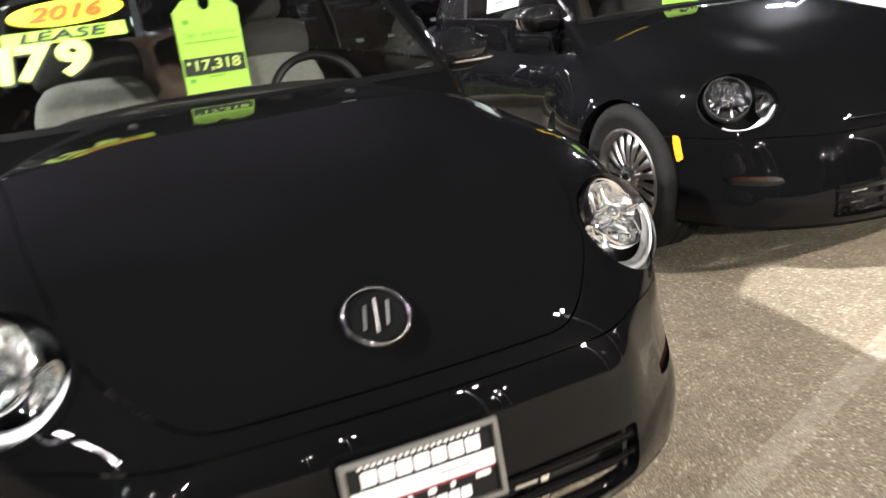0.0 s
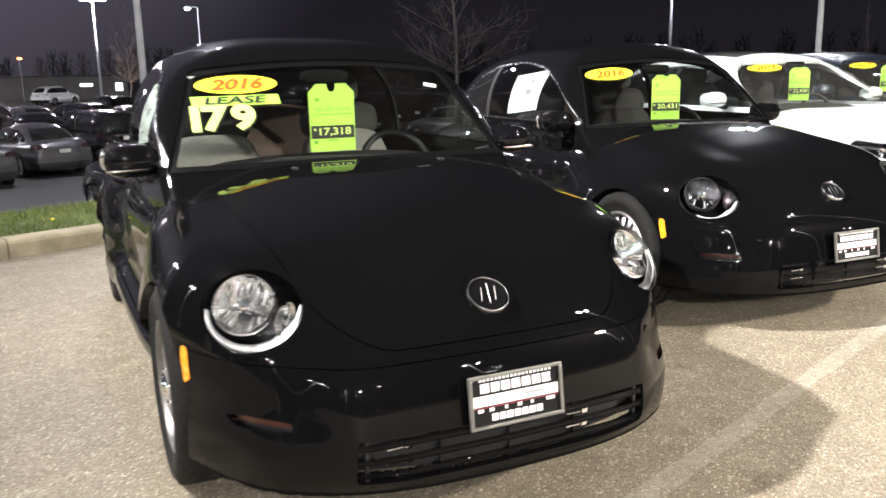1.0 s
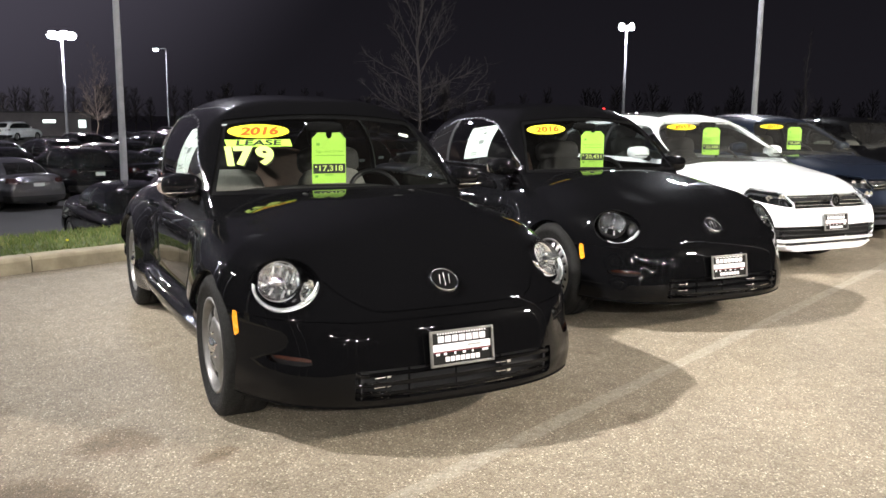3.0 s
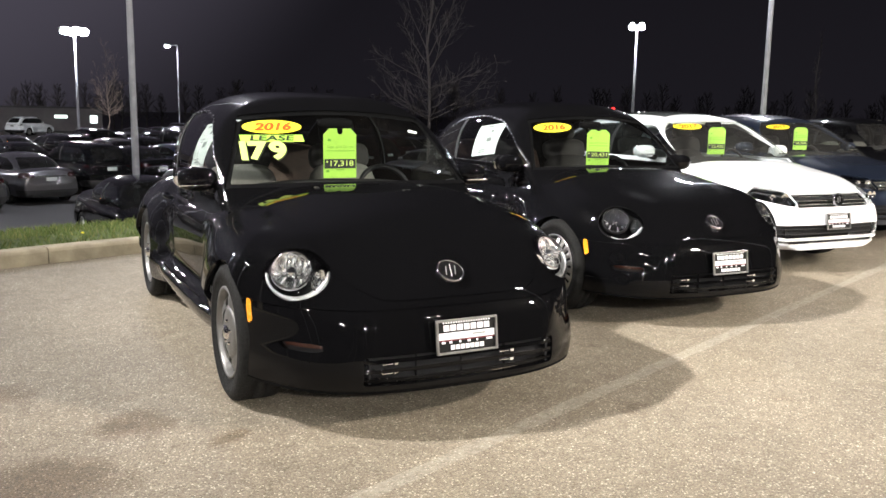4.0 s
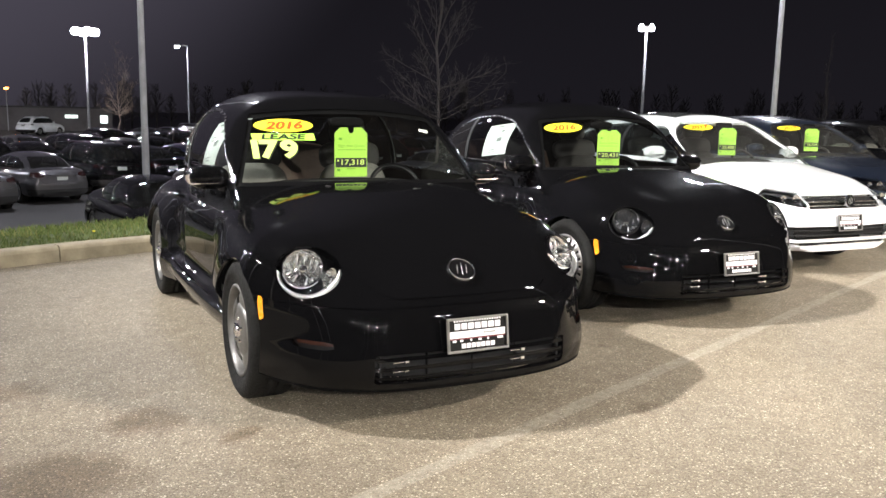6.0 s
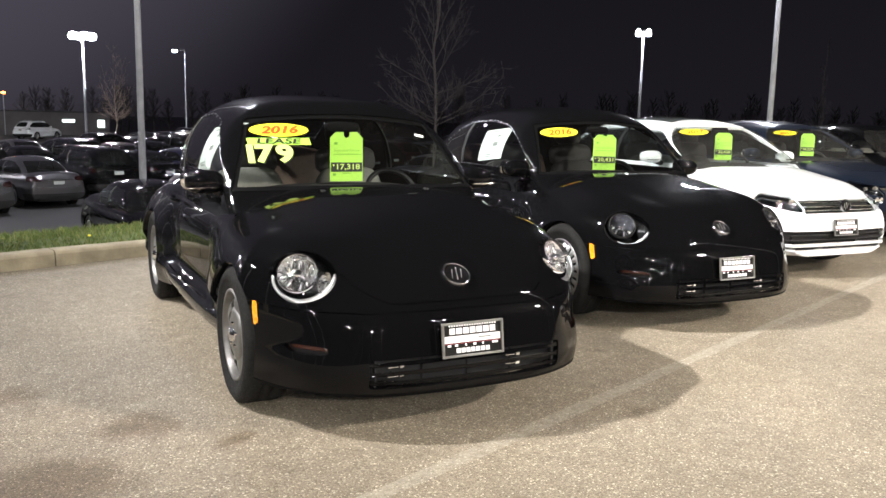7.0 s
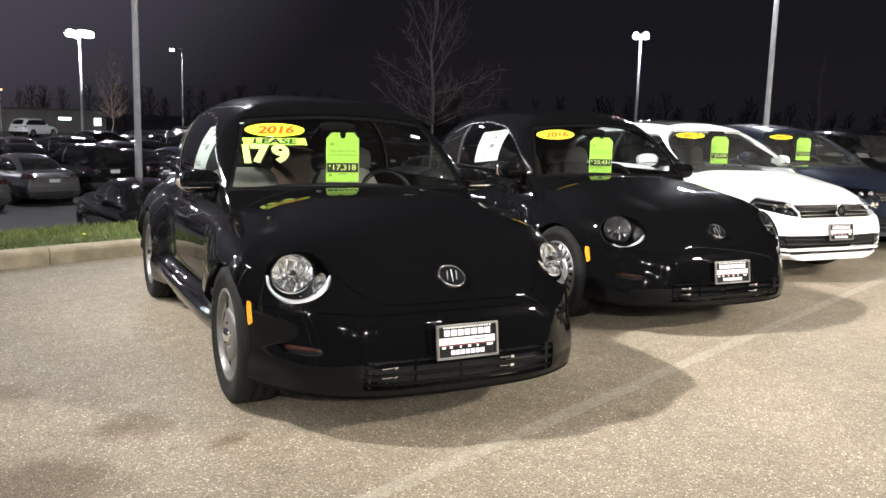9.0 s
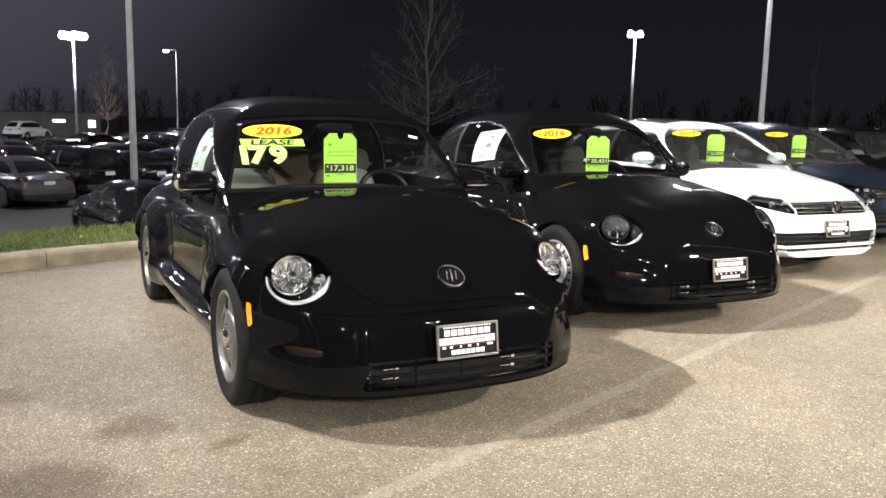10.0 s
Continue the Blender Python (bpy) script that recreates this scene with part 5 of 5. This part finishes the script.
def bare_tree(x, y, z, h, seed, label, spread=0.27, name="bare_tree", bark=None, thick=1.0, clear=0.22, limbs_many=24, leader=1.0, flare=9.0, vase=False):
    """A leafless young tree: a straight trunk, low limbs that sweep out and up, steep ones above, and many fine twigs."""
    rng = random.Random(seed)
    bark = bark or BARK
    th = thing(name, label, "tree", pose(x, y, z), "bare trees")
    trunk = [Vector((0, 0, 0))]
    for k in range(1, 9):
        trunk.append(Vector((rng.uniform(-0.012, 0.012) * h, rng.uniform(-0.012, 0.012) * h, h * leader * k / 8)))
    part("trunk", tube(trunk, [thick * h * 0.0078 * (1 - k / 8) ** 0.8 + 0.004 for k in range(9)], 10), bark, th, smooth=True)
    twigs = bmesh.new()

    def grow(bm, p, d, length, r, depth, lift):
        steps = 6 if depth == 0 else 4
        pts, dirs, q, dd = [p], [d], p, d.copy()
        for _ in range(steps):
            dd = (dd + Vector((rng.uniform(-0.2, 0.2), rng.uniform(-0.2, 0.2), rng.uniform(-0.1, 0.14) + lift))).normalized()
            q = q + dd * length / steps
            pts.append(q)
            dirs.append(dd)
        add_tube(bm, pts, [r * (1 - 0.8 * i / steps) for i in range(steps + 1)], 5 if depth < 2 else 3, cap=False)
        if depth == 3:
            return
        for k in range((9, 5, 3)[depth]):
            t = rng.uniform(0.22, 1.0) * steps
            i = min(int(t), steps - 1)
            o = pts[i].lerp(pts[i + 1], t - i)
            side = dirs[i].cross(Vector((rng.uniform(-1, 1), rng.uniform(-1, 1), rng.uniform(-1, 1)))).normalized()
            way = (dirs[i] * 0.8 + side * rng.uniform(0.5, 0.9) + Vector((0, 0, 0.15))).normalized()
            grow(twigs, o, way, length * (1.05 - 0.6 * t / steps) * rng.uniform(0.34, 0.52), max(r * 0.42, 0.0028), depth + 1, lift * 0.6)

    for k in range(limbs_many):
        bm = bmesh.new()
        t = clear + (0.94 - clear) * (k / (limbs_many - 1)) ** 2.0
        i = min(int(t * 8), 7)
        o = trunk[i].lerp(trunk[i + 1], t * 8 - i)
        a = k * 2.4 + rng.uniform(-0.5, 0.5)
        up = (t - clear) / (1 - clear)
        steep = max(0.0, up - 0.16)
        d = Vector((math.cos(a), math.sin(a), 0.22 + 0.8 * up + flare * steep)).normalized()
        grow(bm, o, d, h * spread * (0.45 + 0.75 * up if vase else 1.0 - 0.55 * min(1.0, 1.6 * up)) * rng.uniform(0.75, 1.1), thick * h * 0.0021 * (1.15 - 0.7 * up), 0, 0.05 + 0.10 * up)
        part("limb", bm, bark, th, smooth=True)
    part("crown", twigs, bark, th, smooth=True)
    return th


# ---- ground ----
SLOPE = 0.385          # the row of cars and its kerb run askew to the cars
row_y = lambda x, c: c + SLOPE * x
LOW = -1.4             # the lower lot, which rises gently away from the lawn


def lot_z(y):
    return LOW + 0.007 * min(max(y - 25, 0), 70)


def lot_pole(x, y, top, heads, label, **more):
    """A light of the lower lot, by the height of its top over the upper lot."""
    return light_pole(x, y, lot_z(y), top - lot_z(y), heads, label, **more)




def ground_piece(name, rows, material, label, kind="structure", category="ground"):
    bm = bmesh.new()
    grid_mesh(bm, rows)
    bmesh.ops.recalc_face_normals(bm, faces=bm.faces)
    ob = part(name, bm, material)
    return tagged(ob, label, category, kind=kind)


KERB = 5.55
xs = [-150, -40, -20, -10, -6, -4, -2, 0, 2, 4, 7, 11, 18, 30, 60, 150]
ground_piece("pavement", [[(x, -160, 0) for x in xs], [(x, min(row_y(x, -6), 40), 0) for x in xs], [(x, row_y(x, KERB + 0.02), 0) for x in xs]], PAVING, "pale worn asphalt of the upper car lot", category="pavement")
ground_piece("ground", [[(x, row_y(x, KERB + 0.1), 0.10) for x in xs], [(x, row_y(x, KERB + 1.0), 0.11) for x in xs], [(x, row_y(x, KERB + 2.2), 0.02) for x in xs], [(x, row_y(x, KERB + 4.6), lot_z(row_y(x, KERB + 4.6))) for x in xs]], SOIL, "dark soil under the lawn strip")
ground_piece("road", [[(x, row_y(x, KERB + d), lot_z(row_y(x, KERB + d)) - (0.03 if d < 4.5 else 0)) for x in xs] for d in (4.4, 5, 8, 12, 16, 20, 25, 30, 40, 50, 60, 75, 95, 120)] + [[(x * 12, 1500, lot_z(1500)) for x in xs]], ASPHALT, "dark asphalt of the lower car lot", category="road")


def kerb_stone(x0, x1):
    k = math.hypot(1, SLOPE)
    q = pose(0, 0, 0, 0, 0, math.degrees(math.atan(SLOPE)))
    bm = bmesh.new()
    prof = [(0.0, -0.05), (0.0, 0.105), (0.012, 0.128), (0.035, 0.14), (0.15, 0.145), (0.16, 0.135), (0.16, -0.05)]
    rows = []
    for x in np.linspace(x0 + 0.006, x1 - 0.006, 9):
        rows.append([(x - pr * SLOPE / k, row_y(x, KERB) + pr / k, z + 0.004 * math.sin(x * 3.1)) for pr, z in prof])
    vs = grid_mesh(bm, rows)
    bm.faces.new(vs[0])
    bm.faces.new(list(reversed(vs[-1])))
    bmesh.ops.recalc_face_normals(bm, faces=bm.faces)
    return bm


kerb = thing("kerb", "weathered pale concrete kerb along the lawn", "kerb", kind="structure")
for i in range(-8, 14):
    part("kerb_stone", kerb_stone(-1.48 + 3.0 * i, -1.48 + 3.0 * (i + 1)), CONCRETE, kerb)

# worn line along the fronts of the cars
line = thing("parking_line", "faded worn white parking line", "road marking", kind="structure")
bm = bmesh.new()
rng = random.Random(4)
rows = []
for x in np.arange(-4, 16, 0.12):
    w = 0.040 * rng.uniform(0.8, 1.1)
    rows.append([(x + 0.02, row_y(x, -0.21) - w, 0.001), (x - 0.02, row_y(x, -0.21) + w, 0.001)])
grid_mesh(bm, rows)
bmesh.ops.recalc_face_normals(bm, faces=bm.faces)
part("line_paint", bm, LINE, line)

# grass blades on the strip
rng = random.Random(11)
verts, faces = [], []
for k in range(26000):
    x = rng.uniform(-7.5, 3.5) if k < 22000 else rng.uniform(3.5, 14)
    d = rng.uniform(0.17, 2.7)
    y = row_y(x, KERB + d)
    z = 0.10 if d < 1.0 else (0.11 - 0.09 * (d - 1) / 1.2 if d < 2.2 else 0.02 - 0.5 * (d - 2.2))
    h, a = rng.uniform(0.03, 0.08) * (1.3 if rng.random() < 0.1 else 1), rng.uniform(0, 6.28)
    lx, ly = rng.uniform(-0.05, 0.05), rng.uniform(-0.05, 0.05)
    w = 0.006
    n = len(verts)
    verts += [(x - w * math.cos(a), y - w * math.sin(a), z - 0.01), (x + w * math.cos(a), y + w * math.sin(a), z - 0.01), (x + lx * 0.5 + w * 0.6 * math.cos(a), y + ly * 0.5 + w * 0.6 * math.sin(a), z + h * 0.6), (x + lx, y + ly, z + h)]
    faces += [(n, n + 1, n + 2), (n, n + 2, n + 3)]
me = bpy.data.meshes.new("grass")
me.from_pydata(verts, [], faces)
me.materials.append(BLADES)
tagged(new("grass", me), "short green lawn grass behind the kerb", "grass", kind="stuff")

# one yellow flower in the lawn
fx = -1.17
flower = thing("dandelion", "small yellow dandelion in the lawn strip", "flower", pose(fx, row_y(fx, KERB + 0.42), 0.09))
part("stem", tube([(0, 0, 0), (0.01, 0, 0.06), (0.012, -0.01, 0.10)], 0.003, 6), BLADES, flower)
part("flower_head", cushion((0.012, -0.01, 0.105), (0.015, 0.015, 0.009), 2.2), YELLOW, flower, "yellow flower head", smooth=True)

# ---- the row of cars for sale ----
low_b, up_b = light_lines(BEETLE, 150, 200, 90)
CAR_ONE, CAR_TWO = pose(0, 0, 0), pose(2.51, 0.92, 0, 0, 0, -1.9)
CAR_THREE, CAR_FOUR, CAR_FIVE = pose(4.95, 1.97, 0, 0, 0, -2), pose(7.42, 2.95, 0, 0, 0, -2), pose(11.85, 4.85, 0, 0, 0, -2)
beetle(CAR_ONE, "glossy black compact car with round headlights and lease sign", 5, "disc", low_b, up_b)
beetle(CAR_TWO, "glossy black compact car with dark headlights and spoked wheels", 18, "spoke", low_b, up_b, dark_lamp=True, cloth=CLOTH_DARK)
low_s, up_s = light_lines(SEDAN, 120, 160, 60)
sedan(CAR_THREE, SEDAN, low_s, up_s, WHITE, "white sedan with chrome-barred grille and price tag")
sedan(CAR_FOUR, SEDAN, low_s, up_s, BLUE, "dark blue sedan parked beside the white sedan")
sedan(CAR_FIVE, SEDAN, low_s, up_s, BLACK, "black sedan with pale seats at the end of the row", cloth=CLOTH)

for m, body, year, price, ov, tag in ((CAR_ONE, BEETLE, "2016", "17,318", (-0.395, 1.278), (0.010, 1.59, 1.130)), (CAR_TWO, BEETLE, "2016", "20,431", (-0.395, 1.278), (0.05, 1.59, 1.122)),
                                       (CAR_THREE, SEDAN, "2017", "22,430", (-0.38, 1.29), (0.02, 1.62, 1.145)), (CAR_FOUR, SEDAN, "2017", "18,324", (-0.38, 1.29), (0.02, 1.62, 1.145))):
    year_oval(m, body, year, ov[0], ov[1], 0.33, 0.105, 2 if m is CAR_ONE else 5)
    price_tag(m, price, tag, 0.205 if m is CAR_ONE else 0.19, 0.29, 0 if m is CAR_ONE else -20, "Sign and Drive")
    dealer_plate(m, (-0.008, -0.034 if body is BEETLE else -0.022, 0.425 if body is BEETLE else 0.475), -8.0)

lease = thing("lease_sign", "lime windscreen band reading LEASE in dark capitals", "sticker", CAR_ONE)
at = on_screen(BEETLE, -0.413, 1.215, 1)
slab_art("band", *patch(0.345, 0.054), at, LIME, lease)
pts, faces = lettering("LEASE", 0.042, 0.2, 0.0016)
kk = 0.25 / (max(p[0] for p in pts) - min(p[0] for p in pts))
flat_on("letters", [(u * kk, v) for u, v in pts], faces, on_screen(BEETLE, -0.413, 1.215, 1, 0.009), DARK_INK, lease, "dark capitals")
digits = thing("rate_figures", "large pale lime figures 179 with dark outline", "sticker", CAR_ONE)
for i, (ch, dx) in enumerate((("1", -0.10), ("7", -0.02), ("9", 0.085))):
    pts, faces = lettering(ch, 0.142, 0.08, 0.009)
    kk = 1.0 if ch == "1" else 1.05
    sh = flat_on("figure_shadow", [(u * kk + dx + 0.006, v - 0.006) for u, v in pts], faces, on_screen(BEETLE, -0.485, 1.147, 1, 0.006), DARK_INK, digits)
    flat_on("figure", [(u * kk + dx, v) for u, v in pts], faces, on_screen(BEETLE, -0.485, 1.147, 1, 0.010), LIME_PALE, digits)

label_strip = thing("corner_sticker", "small white label in the windscreen corner", "sticker", CAR_ONE)
slab_art("label_film", *patch(0.062, 0.022), on_screen(BEETLE, 0.478, 1.255, -14), PAPER, label_strip)

# printed sheets behind the side windows
for m in (CAR_ONE, CAR_TWO):
    def sheet_at(u, v, out):
        y = (1.93 if m is CAR_ONE else 2.12) - u * 0.97 - v * (0.52 if m is CAR_ONE else 0.12)
        z = 1.165 + v * 0.93 + u * 0.1
        x = 0.40
        while float(BEETLE.upper(np.array([x, y, z]))) < 0 and x < 0.8:
            x += 0.002
        return (-(x - 0.012 + 0.004 * out), y, z)
    window_paper(m, sheet_at, *((0.35, 0.29) if m is CAR_ONE else (0.42, 0.28)))

# ---- lights of the lot ----
light_pole(-8.8, 3.4, 0.0, 9.35, (0,), "pale steel pole with a lot floodlight", watts=12200, aim=(11.0, 2.0, 0.0), beam=72, tone=(1.0, 0.96, 0.93))
COOL = (0.91, 0.92, 1.0)
lot_pole(1.11, 19.74, 9.8, (60, 120), "pale steel lot light pole", watts=450, tone=COOL)
lot_pole(18.32, 14.99, 8.8, (60, 150), "pale steel lot light pole", watts=300, tone=COOL)
# these far lenses are oversized to stand for the glare of the lamps
lot_pole(31.58, 36.84, 6.8, (-40, 140), "pale steel lot light with glowing heads", watts=400, size=0.38, arm=0.1, lens=0.2, tone=COOL)
lot_pole(2.4, 58.77, 6.5, (10, 100, 190, 280), "pale steel lot light with four glowing heads", watts=1700, size=0.72, arm=0.22, lens=0.24, tone=COOL)
lot_pole(10.25, 66.0, 6.4, (180,), "thin street lamp on a dark pole", watts=120, size=0.42, r=0.05, name="street_lamp", arm=0.55, lens=0.13, tone=COOL)
WARM = (1.0, 0.90, 0.79)
light_pole(13.4, -12.4, 0.0, 9.0, (125, 145), "pale steel pole with two warm lot lights", watts=1700, tilt=55, tone=WARM)
light_pole(9.5, -3.5, 0.0, 10.5, (100, 160), "unseen pale steel pole with two lot lights", watts=90)
light_pole(-11.0, -4.0, 0.0, 8.5, (20, 70), "unseen pale steel pole with two lot lights", watts=60)
light_pole(-5.0, -19.5, 0.0, 7.4, (64, 84), "unseen pale steel pole with two lot lights", watts=1000, tilt=60)
# unseen lights added behind and beside the lot, to give glints in the paint
for x, y, h, turn in ((-14, -18, 8.8, 40), (8, -18, 8.6, 100), (-34, -4, 9.0, 0), (20, -42, 9.2, 110), (-21, -11, 8.8, 20), (-12, -31, 9.2, 60), (4, -27, 8.6, 90), (15, -30, 9.0, 110), (25, -19, 9.0, 140), (29, -5, 8.8, 170), (-23, 3, 9.0, 0), (-26, -26, 9.0, 45), (-19, 13, 8.6, -20), (3, -46, 9.4, 90)):
    light_pole(x, y, 0.0, h, (turn - 30, turn + 30), "unseen pale steel pole with two lot lights")

# unseen far lights, added for glints along the doors
for x, y, h, turn in ((-11, 48, 8.6, 80), (-15, 72, 9.0, 60), (-28, 58, 9.0, 20), (-31, 36, 8.8, 0), (-7, 92, 9.0, 90)):
    lot_pole(x, y, h - 1.2, (turn - 30, turn + 30), "unseen pale steel pole with two lot lights")
# two unseen lights added to brighten the lower lot and give its cars glints
lot_pole(-14.0, 22.0, 7.8, (-60, 60), "unseen pale steel pole with two lot lights", watts=450, tone=COOL)
lot_pole(-17.0, 42.0, 7.8, (-60, 60), "unseen pale steel pole with two lot lights", watts=850, tone=COOL)

# ---- trees ----
bare_tree(11.55, 23.85, lot_z(23.85), 10.4, 5, "leafless young tree behind the row of cars", spread=0.30, thick=0.8, clear=0.25, limbs_many=34)
bare_tree(3.62, 51.7, lot_z(51.7), 5.3, 8, "small leafless tree in the far lot", spread=0.50, bark=BARK_LIT, thick=1.3, clear=0.58, leader=0.72, flare=1.8, vase=True)
bare_tree(33.2, 25.3, lot_z(25.3), 6.6, 9, "dark leafless tree beyond the sedans", bark=BARK_DARK)

# bare woods close the far side of the lot
rng = random.Random(52)
bm = bmesh.new()
for k in range(84):
    a, d = radians(-4 + 0.77 * k + rng.uniform(-0.6, 0.6)), rng.uniform(100, 125)
    root = Vector((-1.7 + d * math.sin(a), -3 + d * math.cos(a), lot_z(d * math.cos(a) - 3)))
    tall = rng.uniform(3.4, 6.2)
    add_tube(bm, [root, root + Vector((0.1, 0, tall * 0.5)), root + Vector((0.0, 0.1, tall))], [0.13, 0.09, 0.02], 4, cap=False)
    for j in range(16):
        t = 0.2 + 0.75 * j / 15
        o = root + Vector((0, 0, tall * t))
        for turn in (2.4 * j, 2.4 * j + 1.2):
            way = Vector((math.cos(turn), math.sin(turn), 0.5 + t + rng.uniform(-0.3, 0.3))).normalized()
            reach = tall * (0.42 - 0.28 * t) * rng.uniform(0.7, 1.2)
            add_tube(bm, [o, o + way * reach * 0.5, o + (way + Vector((0, 0, 0.35))) * reach], [0.045, 0.03, 0.012], 3, cap=False)
            for _ in range(4):
                q = o + way * reach * rng.uniform(0.35, 0.9)
                side = (way + Vector((rng.uniform(-1, 1), rng.uniform(-1, 1), rng.uniform(-0.3, 1)))).normalized()
                add_tube(bm, [q, q + side * reach * 0.45], [0.025, 0.010], 3, cap=False)
tagged(part("far_woods", bm, BARK_DARK), "dark bare woods behind the far lot", "trees", kind="stuff")

# ---- the far side ----
def far_building(x, y, w, d, h, label):
    b = thing("low_building", label, "building", pose(x, y, lot_z(y)))
    part("wall", box((0, 0, h / 2), (w, d, h)), WALL, b)
    part("roof", box((0, 0, h + 0.08), (w + 0.1, d + 0.1, 0.16), bevel=0.04), ROOFING, b)
    return b


bl = far_building(-21.5, 100, 57, 14, 2.35, "long low building with a few lit windows")
for x, z, w, h in ((24.5, 1.50, 1.2, 0.30), (27.65, 1.25, 0.68, 0.78)):
    part("lit_window", box((x, -7.03, z), (w, 0.06, h)), WINDOW_GLOW, bl, "lit window")

low_l, up_l = light_lines(SEDAN, 34, 44, 12)
low_w, up_w = light_lines(WAGON, 34, 44, 12)
kinds = {}
for key, body, lo, hi, paint, label, tall in (("a", SEDAN, low_l, up_l, BLACK, "black sedan parked in the lower lot", False), ("b", SEDAN, low_l, up_l, GREY, "dark grey sedan parked in the lower lot", False), ("c", SEDAN, low_l, up_l, SILVER, "silver sedan parked in the lower lot", False),
                                              ("d", WAGON, low_w, up_w, BLACK, "black sport utility car in the lower lot", True), ("e", WAGON, low_w, up_w, MAROON, "maroon sport utility car in the lower lot", True), ("f", WAGON, low_w, up_w, WHITE, "white minivan parked in the far lot", True), ("g", SEDAN, low_l, up_l, NAVY, "navy sedan parked in the lower lot", False)):
    kinds[key] = sedan(pose(0, 0, LOW), body, lo, hi, paint, label, name="parked_car", front="plain", group="cars of the lower lot", tall=tall)
used = set()


def park(key, x, y, heading):
    m = pose(x, y, lot_z(y - 2.2), 0, 0, heading)
    if key in used:
        return copy_thing(kinds[key], m)
    used.add(key)
    kinds[key].matrix_basis = m
    return kinds[key]


park("a", 1.0, 12.5, 10)
park("f", 1.3, 82.5, 140)
# rows of cars parked aslant, nose away from the lawn
rng = random.Random(21)
clear_of = ((1.11, 19.74), (11.6, 23.8), (18.32, 14.99), (31.58, 36.84), (2.4, 58.77), (3.6, 51.7), (33.2, 25.3))
for r in range(-4, 7):
    for k in range(-6, 14):
        x, y = -2.3 + 1.83 * k - 1.9 * r + rng.uniform(-0.1, 0.1), 27.9 + 2.0 * k + 5.3 * r + rng.uniform(-0.2, 0.2)
        if y < 25.0 or y - 4.4 < 12.5 + 0.5 * x or y > 64 or not -13 < x < 30 or (y > 48 and -9 < x < 1.0):
            continue
        if any(math.hypot(x + 0.8 - cx, y - 2.2 - cy) < 2.6 for cx, cy in clear_of):
            continue
        key = {(0, 0): "c", (0, 1): "d", (0, 2): "a", (0, -1): "b", (1, 0): "d"}.get((r, k)) or rng.choice("aabddegbdc")
        park(key, x, y, 200 + rng.uniform(-2.5, 2.5))


# ---- small lights far off ----
for name, label, x, y, z, r, glow in (("wall_lamp", "small orange lamp on the far building", -2.9, 92.9, 3.3, 0.11, SODIUM), ("red_beacon", "small red light on a thin far mast", 54.4, 67.3, 2.4, 0.10, RED_GLOW)):
    th = thing(name, label, "lamp", pose(x, y, lot_z(y)))
    part("lamp_globe", cushion((0, 0, z - lot_z(y)), (r * 2.0, r, r), 2.2), glow, th, smooth=True)
    part("mast", tube([(0, 0, 0), (0, 0, z - lot_z(y) - r * 0.8)], 0.05, 8), POLE, th)
